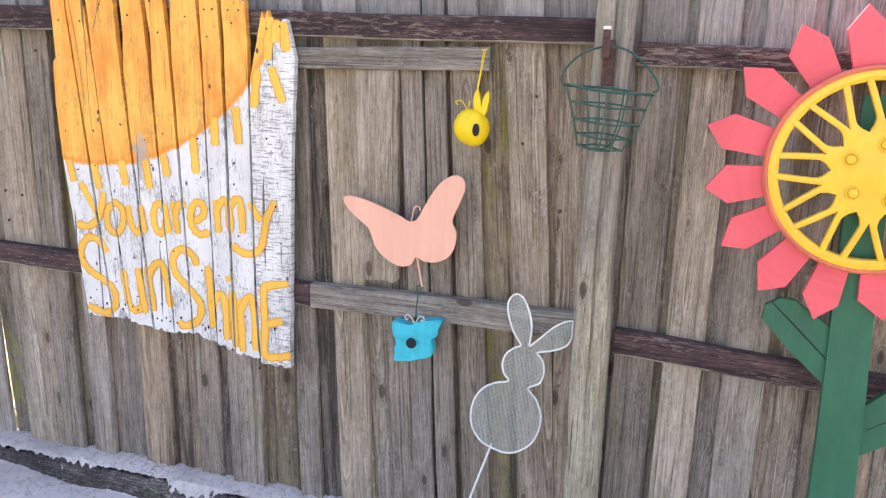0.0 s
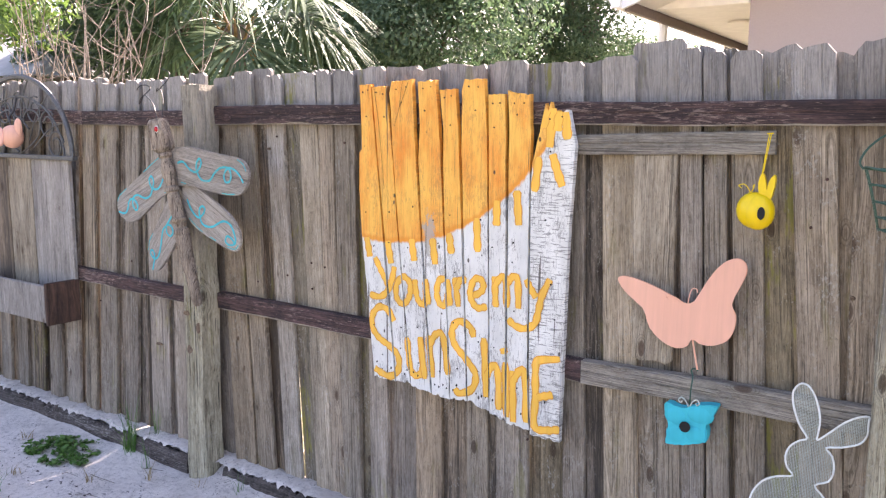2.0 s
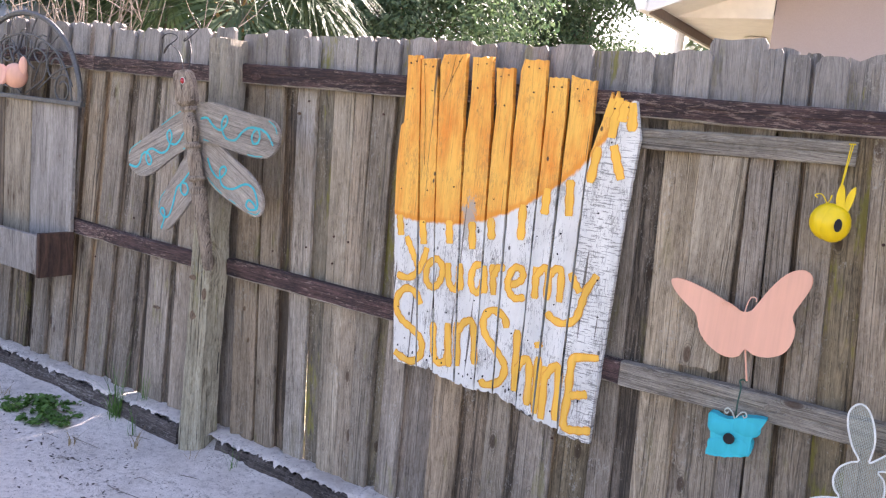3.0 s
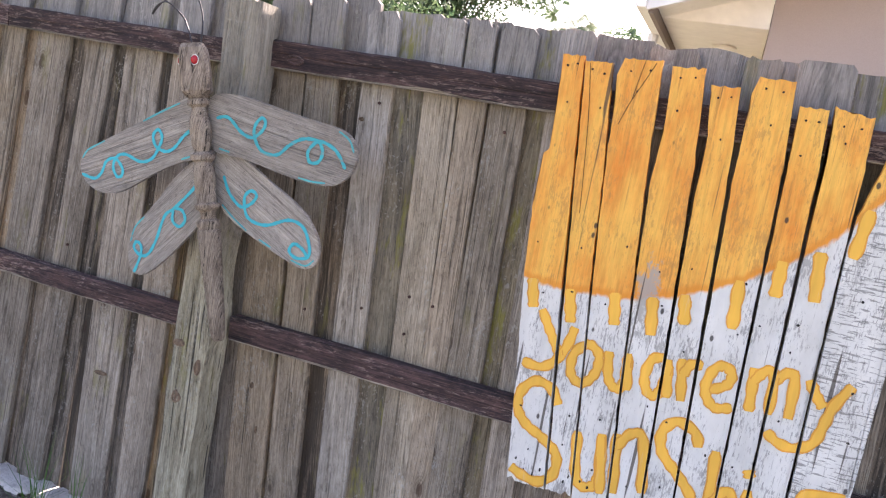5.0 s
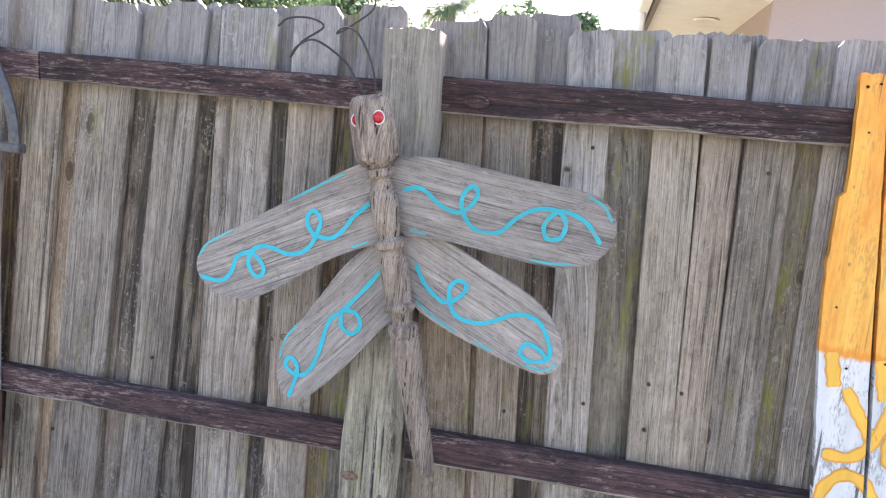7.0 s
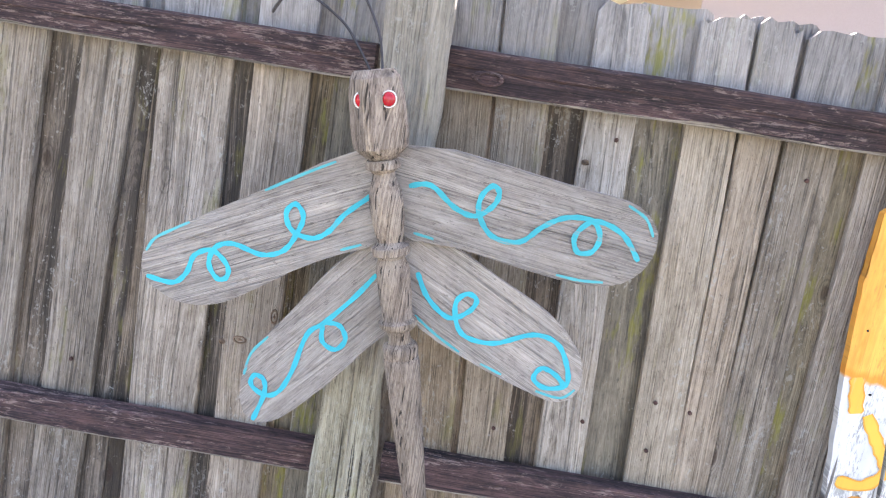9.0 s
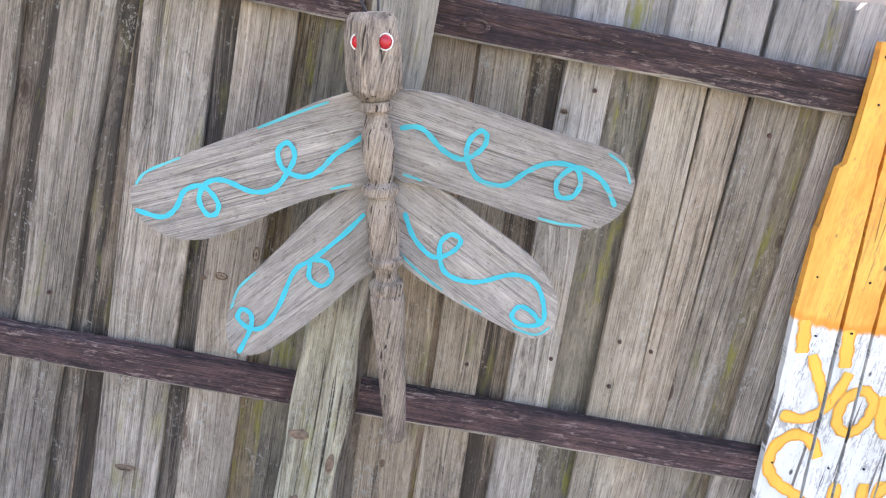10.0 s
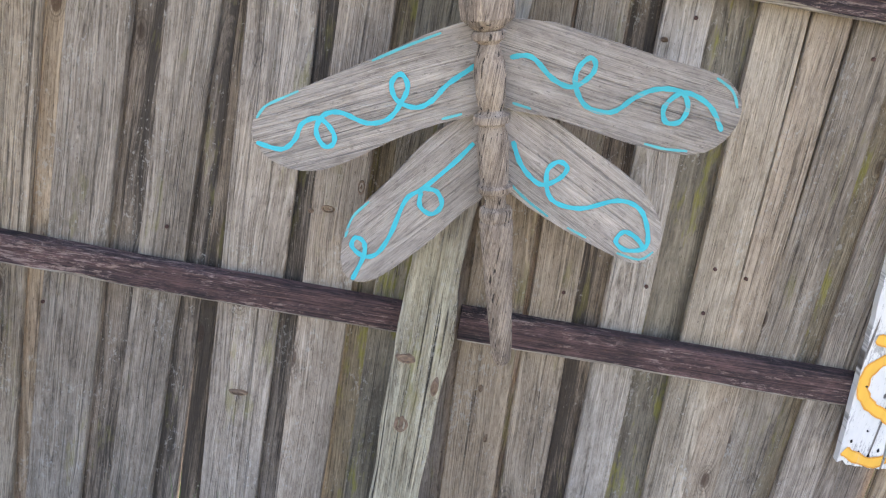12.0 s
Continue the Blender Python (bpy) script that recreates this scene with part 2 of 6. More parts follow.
M_TEALW = paint("worn_turquoise_paint", (0.06, 0.40, 0.43), 0.85, (0.27, 0.25, 0.22), axis=0, across=60.0)
M_TEALF = paint("faded_turquoise_paint", (0.015, 0.36, 0.41), 0.75, (0.29, 0.26, 0.22), axis=0, across=75.0)
M_TEAL = paint("turquoise_paint", (0.01, 0.42, 0.50), 0.15, (0.25, 0.23, 0.2), vary=0.12)
M_CORAL = paint("coral_paint", (0.79, 0.42, 0.30), 0.0, rough=0.7, vary=0.05)
M_TURQ = paint("turquoise_enamel", (0.0, 0.45, 0.54), 0.0, (0.05, 0.12, 0.14), rough=0.75, vary=0.12)
M_YELLOW = paint("yellow_enamel", (0.78, 0.54, 0.0), 0.0, rough=0.35, vary=0.1)
M_HUB = paint("yellow_hub_paint", (0.85, 0.52, 0.035), 0.12, (0.5, 0.2, 0.02), rough=0.4, vary=0.12)
M_PINK = paint("red_petal_paint", (0.80, 0.105, 0.125), 0.12, (0.5, 0.25, 0.22), rough=0.55, vary=0.15)
M_RIM = paint("red_rim_paint", (0.70, 0.16, 0.08), 0.1, (0.6, 0.35, 0.05), rough=0.45)
M_GREEN = paint("green_stem_paint", (0.008, 0.125, 0.062), 0.12, (0.15, 0.2, 0.12), rough=0.55)
M_ORANGE = paint("orange_letter_paint", (0.87, 0.47, 0.06), 0.35, (0.62, 0.56, 0.48), rough=0.6, vary=0.15)
M_OCHRE = paint("ochre_outline_paint", (0.76, 0.33, 0.04), 0.4, (0.6, 0.5, 0.4), rough=0.6)
M_WIREW = plain("white_wire", (0.72, 0.73, 0.70), 0.5)
M_MESHW = plain("pale_screen_wire", (0.46, 0.50, 0.45), 0.5)
# the pale second colour paints bright highlights onto the wire
M_GWIRE = paint("green_wire_with_glints", (0.018, 0.075, 0.05), 0.45, (0.36, 0.38, 0.30), rough=0.3, across=90.0)
M_RUST = plain("rusty_iron", (0.085, 0.042, 0.033), 0.75, 0.3, 0.5, 120.0)
M_IRON = plain("grey_iron", (0.12, 0.12, 0.12), 0.6, 0.5, 0.3, 80.0)
M_WIRE = plain("dark_wire", (0.045, 0.04, 0.04), 0.5, 0.3)
M_RED = plain("red_gem", (0.42, 0.012, 0.018), 0.12)
M_BEAD = plain("white_bead", (0.75, 0.70, 0.66), 0.4)
M_BLACK = plain("dark_hole", (0.012, 0.011, 0.012), 0.9)
M_WHITE = plain("white_house_paint", (0.82, 0.82, 0.80), 0.5, 0.0, 0.06, 12.0)
M_CREAM = plain("cream_soffit_paint", (0.86, 0.83, 0.77), 0.6, 0.0, 0.06, 10.0)
M_STUCCO = plain("mauve_stucco", (0.43, 0.36, 0.335), 0.9, 0.0, 0.05, 160.0)
M_ROOF = plain("roof_shingle", (0.20, 0.20, 0.21), 0.9, 0.0, 0.3, 25.0)
M_ROOFL = plain("pale_roof", (0.36, 0.36, 0.37), 0.8, 0.0, 0.12, 6.0)
M_TRIM = plain("brown_trim", (0.16, 0.12, 0.10), 0.6)
M_TWIG = plain("dry_twig", (0.20, 0.165, 0.14), 0.9, 0.0, 0.3, 20.0)
M_BARK = plain("tree_bark", (0.14, 0.11, 0.08), 0.9, 0.0, 0.4, 14.0)


def leafy(name, a, b, trans=0.25, rough=0.5):
    n = Nodes(name, rough)
    isl = n.add("ShaderNodeNewGeometry").outputs["Random Per Island"]
    n.put(n.bsdf.inputs["Base Color"], n.mix(isl, a, b))
    tr = n.add("ShaderNodeBsdfTranslucent")
    n.put(tr.inputs[0], n.mix(isl, tuple(min(1, c * 1.6) for c in a), tuple(min(1, c * 1.6) for c in b)))
    m = n.add("ShaderNodeMixShader")
    m.inputs[0].default_value = trans
    n.t.links.new(n.bsdf.outputs[0], m.inputs[1])
    n.t.links.new(tr.outputs[0], m.inputs[2])
    n.t.links.new(m.outputs[0], n.t.nodes["Material Output"].inputs["Surface"])
    return n.mat


M_OAK = leafy("oak_leaves", (0.035, 0.075, 0.036), (0.12, 0.175, 0.085), 0.30)
M_OAKL = leafy("bright_leaves", (0.045, 0.10, 0.022), (0.14, 0.21, 0.05), 0.28)
M_PALM = leafy("palm_blades", (0.035, 0.072, 0.032), (0.115, 0.165, 0.08), 0.18, 0.55)
M_DRY = leafy("dry_palm_blades", (0.22, 0.15, 0.07), (0.36, 0.27, 0.13), 0.2)
M_WEED = leafy("weed_leaves", (0.045, 0.12, 0.02), (0.12, 0.24, 0.05), 0.25)


def ground_material():
    n = Nodes("sand_and_grass", 0.95)
    v = n.coord
    a = n.noise(v, (1, 1, 1), 5.0, 0.6, size=2.2)
    b = n.noise(v, (1, 1, 1), 6.0, 0.7, size=38.0)
    c = n.noise(v, (1, 1, 1), 3.0, 0.6, size=260.0)
    sand = n.ramp(b, (0.28, (0.36, 0.32, 0.295)), (0.46, (0.70, 0.635, 0.585)), (0.72, (0.82, 0.755, 0.70)))
    sand = n.mix(n.ramp(a, (0.50, 0.0), (0.72, 0.55)), sand, (0.33, 0.29, 0.26))
    litter = n.ramp(n.math("ADD", n.math("MULTIPLY", n.noise(v, (1, 1, 1), 3.0, 0.6, size=120.0), 0.75), n.math("MULTIPLY", n.noise(v, (1, 1, 1), 2.0, 0.5, size=7.0), 0.25)), (0.60, 0.0), (0.635, 1.0))
    sand = n.mix(n.math("MULTIPLY", litter, 0.7), sand, (0.11, 0.085, 0.065))
    grass = n.ramp(n.noise(v, (1, 1, 1), 4.0, 0.6, size=9.0), (0.35, (0.07, 0.08, 0.03)), (0.52, (0.16, 0.15, 0.08)), (0.60, (0.42, 0.38, 0.33)))
    y = n.split(v)[1]
    base = n.mix(n.ramp(y, (0.08, 0.0), (0.2, 1.0)), sand, grass)
    # ground out of view before the fence, made grassy to tune its bounced light
    unseen_lawn = n.math("SUBTRACT", n.math("MULTIPLY", n.math("SUBTRACT", a, 0.5), 1.2), n.math("ADD", y, 1.35))
    base = n.mix(n.ramp(unseen_lawn, (0.0, 0.0), (0.25, 1.0)), base, grass)
    h = n.math("ADD", n.math("MULTIPLY", b, 0.7), n.math("MULTIPLY", c, 0.3))
    return n.done(base, h, 1.0, 0.016)


M_GROUND = ground_material()


def sign_material(name, marks):
    """Orange sun over white on rough boards; marks: dark rough-sawn dashes. The coordinates are the sign's own."""
    n = Nodes(name, 0.65)
    v = n.vec("MULTIPLY", n.coord, (1.0, 0.0, 1.0))
    x, _, z = n.split(v)
    wob = n.math("MULTIPLY", n.math("SUBTRACT", n.noise(v, (30, 30, 14), 3.0), 0.5), 0.03)
    dx, dz = n.math("SUBTRACT", x, SUN_X), n.math("SUBTRACT", z, SUN_Z)
    r = n.math("SQRT", n.math("ADD", n.math("MULTIPLY", dx, dx), n.math("MULTIPLY", dz, dz)))
    r = n.math("ADD", r, wob)
    g = n.noise(v, (70, 70, 2.2), 6.0, 0.7)
    b = n.noise(v, (9, 9, 3.5), 5.0, 0.65)
    white = n.ramp(b, (0.3, (0.56, 0.555, 0.53)), (0.6, (0.745, 0.735, 0.70)))
    scr = n.noise(v, (110, 110, 9), 4.0, 0.7)
    bare = n.ramp(n.math("ADD", n.math("MULTIPLY", n.noise(v, (210, 210, 45), 4.0, 0.75), 0.55), n.math("MULTIPLY", n.noise(v, (15, 15, 7), 4.0, 0.6), 0.45)), (0.53, 0.0), (0.565, 1.0))
    bare = n.math("MAXIMUM", bare, n.math("MULTIPLY", n.ramp(scr, (0.60, 0.0), (0.65, 1.0)), 0.7))
    white = n.mix(n.math("MULTIPLY", bare, 0.70), white, n.ramp(g, (0.35, (0.10, 0.095, 0.09)), (0.65, (0.36, 0.345, 0.33))))
    orange = n.ramp(b, (0.34, (0.78, 0.25, 0.025)), (0.62, (0.90, 0.48, 0.085)))
    orange = n.mix(0.6, orange, n.ramp(scr, (0.35, 0.72), (0.65, 1.15)), "MULTIPLY")
    worn = n.ramp(n.math("ADD", n.math("MULTIPLY", g, 0.7), n.math("MULTIPLY", scr, 0.3)), (0.55, 0.0), (0.61, 1.0))
    orange = n.mix(n.math("MULTIPLY", worn, 0.6), orange, (0.42, 0.17, 0.035))
    orange = n.mix(n.math("MULTIPLY", bare, 0.42), orange, (0.40, 0.17, 0.05))
    edge = n.ramp(r, (SUN_R - 0.022, 0.0), (SUN_R - 0.012, 1.0))
    orange = n.mix(n.math("MULTIPLY", edge, 0.6), orange, (0.74, 0.24, 0.01))
    base = n.mix(n.ramp(r, (SUN_R - 0.003, 1.0), (SUN_R + 0.004, 0.0)), white, orange)
    if marks:
        d = n.ramp(n.noise(v, (20, 20, 170), 3.0, 0.6, 0.5), (0.55, 0.0), (0.585, 1.0))
        base = n.mix(n.math("MULTIPLY", d, n.ramp(r, (SUN_R, 0.05), (SUN_R + 0.05, 0.65))), base, (0.10, 0.095, 0.09))
    patch = n.math("ADD", n.math("POWER", n.math("MULTIPLY", n.math("SUBTRACT", x, 0.325), 30.0), 2.0), n.math("POWER", n.math("MULTIPLY", n.math("SUBTRACT", z, 0.62), 10.0), 2.0))
    patch = n.math("ADD", patch, n.math("MULTIPLY", n.math("SUBTRACT", n.noise(v, (45, 45, 30), 5.0, 0.7), 0.5), 5.0))
    base = n.mix(n.ramp(patch, (0.3, 0.85), (0.75, 0.0)), base, (0.36, 0.34, 0.31))
    big = n.ramp(n.noise(v, (60, 60, 1.6), 2.0, 0.5, 0.2), (0.655, 0.0), (0.68, 1.0))
    base = n.mix(n.math("MULTIPLY", big, 0.85), base, (0.05, 0.035, 0.025))
    nail = n.add("ShaderNodeTexVoronoi")
    n.put(nail.inputs["Vector"], n.vec("MULTIPLY", v, (19.0, 1.0, 11.0)))
    nail.inputs["Scale"].default_value = 1.0
    base = n.mix(n.ramp(nail.outputs["Distance"], (0.065, 0.9), (0.10, 0.0)), base, (0.03, 0.022, 0.018))
    return n.done(base, n.math("ADD", n.math("MULTIPLY", g, 0.7), n.math("MULTIPLY", b, 0.3)), 0.45, 0.004)


SIGN = Vector((0.9, -0.04, 0.58))      # the sign's lower left corner
SUN_X, SUN_Z, SUN_R = 1.03 - SIGN.x, 1.925 - SIGN.z, 0.758
M_SIGN, M_SIGN_ROUGH = sign_material("painted_board", False), sign_material("rough_painted_board", True)


# ---- shapes ----
rng = random.Random(7)


def thing(name, at, label, category, group="", kind=""):
    ob = new(name)
    ob.location = at
    ob.empty_display_size = 0.05
    bpy.context.view_layer.update()
    return tagged(ob, label, category, group, kind)


def base_of(ob):
    p = Vector((0, 0, 0))
    while ob:
        p += ob.location
        ob = ob.parent
    return p


def part(name, bm, mats, parent=None, label="", smooth=False):
    """Links a bmesh, whose places are the world's, as one mesh object under parent."""
    me = bpy.data.meshes.new(name)
    o = base_of(parent)
    bmesh.ops.recalc_face_normals(bm, faces=bm.faces)
    if parent:
        bmesh.ops.translate(bm, verts=bm.verts, vec=-o)
    if smooth:
        for e in bm.edges:
            if len(e.link_faces) == 2 and e.calc_face_angle(0.0) > radians(38):
                e.smooth = False
    bm.to_mesh(me)
    bm.free()
    for m in (mats if isinstance(mats, (list, tuple)) else [mats]):
        me.materials.append(m)
    if smooth:
        me.polygons.foreach_set("use_smooth", [True] * len(me.polygons))
    ob = new(name, me)
    if parent:
        ob.parent = parent
    if label:
        tagged(ob, label)
    return ob


def box(bm, x0, x1, y0, y1, z0, z1, bevel=0.003, m=None):
    g = bmesh.ops.create_cube(bm, size=1.0)
    vs = g["verts"]
    for v in vs:
        v.co = Vector((x0 + (v.co.x + 0.5) * (x1 - x0), y0 + (v.co.y + 0.5) * (y1 - y0), z0 + (v.co.z + 0.5) * (z1 - z0)))
    if bevel:
        es = {e for v in vs for e in v.link_edges}
        r = bmesh.ops.bevel(bm, geom=list(es), offset=bevel, segments=1, affect="EDGES")
        vs = list({v for f in r["faces"] for v in f.verts} | {v for v in vs if v.is_valid})
    if m is not None:
        bmesh.ops.transform(bm, matrix=m, verts=vs)
    return vs


def slab(bm, outline, y0, y1, bevel=0.0):
    """A flat shape: an outline of (x, z), from y0 (front) to y1 (back)."""
    front = [bm.verts.new((x, y0, z)) for x, z in outline]
    back = [bm.verts.new((x, y1, z)) for x, z in outline]
    k = len(outline)
    f = bm.faces.new(front)
    bm.faces.new(back[::-1])
    for i in range(k):
        bm.faces.new((front[i], back[i], back[(i + 1) % k], front[(i + 1) % k]))
    if bevel:
        bmesh.ops.bevel(bm, geom=list(f.edges), offset=bevel, segments=2, affect="EDGES")
    return front + back


def smooth_line(pts, closed=False, steps=6):
    """A Catmull-Rom line through the points."""
    pts = [Vector(p) for p in pts]
    k, out = len(pts), []
    for i in range(k if closed else k - 1):
        if closed:
            a, b, c, d = pts[(i - 1) % k], pts[i], pts[(i + 1) % k], pts[(i + 2) % k]
        else:
            a, b, c, d = pts[max(i - 1, 0)], pts[i], pts[i + 1], pts[min(i + 2, k - 1)]
        for s in range(steps):
            t = s / steps
            out.append(0.5 * (2 * b + (c - a) * t + (2 * a - 5 * b + 4 * c - d) * t * t + (3 * b - a - 3 * c + d) * t ** 3))
    if not closed:
        out.append(pts[-1])
    return out


def tube(bm, pts, r, sides=6, closed=False, taper=1.0):
    """A round bar along 3D points."""
    pts = [Vector(p) for p in pts]
    k, rings = len(pts), []
    ref = None
    for i, p in enumerate(pts):
        a = pts[(i - 1) % k] if closed or i else p
        b = pts[(i + 1) % k] if closed or i < k - 1 else p
        d = (b - a).normalized() if (b - a).length > 1e-9 else Vector((0, 0, 1))
        if ref is None:
            ref = d.orthogonal().normalized()
        ref = (ref - d * ref.dot(d))
        ref = ref.normalized() if ref.length > 1e-6 else d.orthogonal().normalized()
        q = d.cross(ref)
        rr = r * (1 + (taper - 1) * i / max(k - 1, 1))
        rings.append([bm.verts.new(p + rr * (math.cos(6.2832 * j / sides) * ref + math.sin(6.2832 * j / sides) * q)) for j in range(sides)])
    for i in range(k if closed else k - 1):
        u, w = rings[i], rings[(i + 1) % k]
        for j in range(sides):
            bm.faces.new((u[j], u[(j + 1) % sides], w[(j + 1) % sides], w[j]))
    if not closed:
        bm.faces.new(rings[0][::-1])
        bm.faces.new(rings[-1])


def lathe(bm, profile, m, sides=20):
    """A turned shape: (radius, height) pairs round the local z axis, placed by m."""
    rings = []
    for r, z in profile:
        rings.append([bm.verts.new(m @ Vector((r * math.cos(6.2832 * j / sides), r * math.sin(6.2832 * j / sides), z))) for j in range(sides)])
    for u, w in zip(rings, rings[1:]):
        for j in range(sides):
            bm.faces.new((u[j], u[(j + 1) % sides], w[(j + 1) % sides], w[j]))
    bm.faces.new(rings[0][::-1])
    bm.faces.new(rings[-1])


def ball(bm, at, sx, sy, sz, u=16, v=10):
    g = bmesh.ops.create_uvsphere(bm, u_segments=u, v_segments=v, radius=1.0)
    bmesh.ops.transform(bm, matrix=Matrix.Translation(at) @ Matrix.Diagonal((sx, sy, sz, 1)), verts=g["verts"])


def ribbon(bm, pts, w, y, edge=0.0):
    """A flat brush stroke in the plane y along (x, z) points; its outer strips take the second material."""
    pts = [Vector((p[0], p[1])) for p in pts]
    rows = []
    k = len(pts)
    for i, p in enumerate(pts):
        d = pts[min(i + 1, k - 1)] - pts[max(i - 1, 0)]
        d = d.normalized() if d.length > 1e-9 else Vector((1, 0))
        q = Vector((-d.y, d.x))
        ww = w * (1 + 0.14 * math.sin(i * 1.7 + p.x * 60)) * (0.72 if i in (0, k - 1) else 1.0)
        offs = (-ww, -ww * (1 - edge), ww * (1 - edge), ww) if edge else (-ww, ww)
        rows.append([bm.verts.new((p.x + q.x * o, y - 0.0012 * i / k, p.y + q.y * o)) for o in offs])
    for a, b in zip(rows, rows[1:]):
        for j in range(len(a) - 1):
            f = bm.faces.new((a[j], a[j + 1], b[j + 1], b[j]))
            f.material_index = 1 if edge and j != 1 else 0


# ---- ground ----
def build_ground():
    bm = bmesh.new()
    xs = sorted({-3000, -600, -120, -40, -15, 15, 40, 120, 600, 3000} | {round(-6 + 0.08 * i, 3) for i in range(151)})
    ys = sorted({-3000, -600, -120, -40, -12, 12, 40, 120, 600, 3000} | {round(-2.4 + 0.08 * i, 3) for i in range(46)} | {-8, -5, -3.5, 2, 4, 7})
    grid = []
    for y in ys:
        row = []
        for x in xs:
            h = 0.0
            if -7 < x < 7 and -2.6 < y < 1.3:
                h = 0.035 * noise.noise((x * 1.3, y * 1.3, 0)) + 0.014 * noise.noise((x * 5, y * 5, 3))
                h += 0.055 * math.exp(-abs(y + 0.12) / 0.10) * (0.6 + noise.noise((x * 3.1, 5, 0)))
                if y > -0.06:
                    h = h * 0.3 + (0.075 if -2.8 < x < 2.45 and y < 0.05 else 0.0)
            row.append(bm.verts.new((x, y, h)))
        grid.append(row)
    for a, b in zip(grid, grid[1:]):
        for i in range(len(xs) - 1):
            bm.faces.new((a[i], a[i + 1], b[i + 1], b[i]))
    ob = part("ground", bm, M_GROUND, None, smooth=True)
    tagged(ob, "pale grey sand with leaf litter before the fence, dry grass behind", "ground", kind="structure")


build_ground()


def build_kickboards():
    """Old timbers lying along the foot of the fence, holding back sand."""
    for x0, x1, dy in ((-2.75, -0.10, 0.0), (0.13, 1.45, 0.008), (1.47, 2.50, -0.01)):
        bm = bmesh.new()
        k = max(6, int((x1 - x0) / 0.008))
        rows = []
        for i in range(k + 1):
            x = x0 + (x1 - x0) * i / k
            top = 0.082 + 0.026 * noise.noise((x * 7, 1, 0)) + 0.020 * noise.noise((x * 31, 4, 0)) + 0.012 * noise.noise((x * 77, 4, 0))
            fr = -0.088 + dy + 0.010 * noise.noise((x * 5, 9, 0)) + 0.005 * noise.noise((x * 60, 2, 0))
            gash = 0.010 * max(0.0, noise.noise((x * 22, 6, 3)))
            rows.append([bm.verts.new(c) for c in ((x, fr, -0.06), (x, fr - 0.004 + gash, top * 0.5 + 0.004 * noise.noise((x * 40, 1, 7))), (x, fr + 0.004 - gash * 0.6, top - 0.008), (x, fr + 0.013, top), (x, -0.052 + dy, top - 0.004), (x, -0.05 + dy, -0.06))])
        for a, b in zip(rows, rows[1:]):
            for j in range(6):
                bm.faces.new((a[j], a[(j + 1) % 6], b[(j + 1) % 6], b[j]))
        bm.faces.new(rows[0])
        bm.faces.new(rows[-1][::-1])
        ob = part("edging_timber", bm, M_KICK)
        tagged(ob, "dark rotting edging timber half buried in sand along the fence foot", "timber", "timbers along the fence")


build_kickboards()


def sand_bank():
    """Sand lying between the edging timbers and the pickets, spilling over."""
    bm = bmesh.new()
    rows = []
    x = -2.75
    while x < 2.5:
        s = 0.012 * noise.noise((x * 7, 2, 1)) + 0.009 * noise.noise((x * 25, 2, 5)) + 0.006 * noise.noise((x * 80, 2, 5))
        spill = max(0.0, noise.noise((x * 4.0, 8, 1)) + 0.6 * noise.noise((x * 33, 8, 1)))
        rows.append([bm.verts.new(c) for c in ((x, -0.070 - 0.024 * spill, 0.092 - 0.06 * spill + s), (x, -0.062 - 0.006 * spill, 0.096 + s), (x, -0.045, 0.099 + s), (x, -0.015, 0.102 + s), (x, 0.03, 0.10 + s))])
        x += 0.009
    for a, c in zip(rows, rows[1:]):
        for j in range(4):
            bm.faces.new((a[j], a[j + 1], c[j + 1], c[j]))
    tagged(part("sand_bank", bm, M_GROUND, None, smooth=True), "pale sand banked up along the foot of the fence", "sand", kind="structure")


sand_bank()


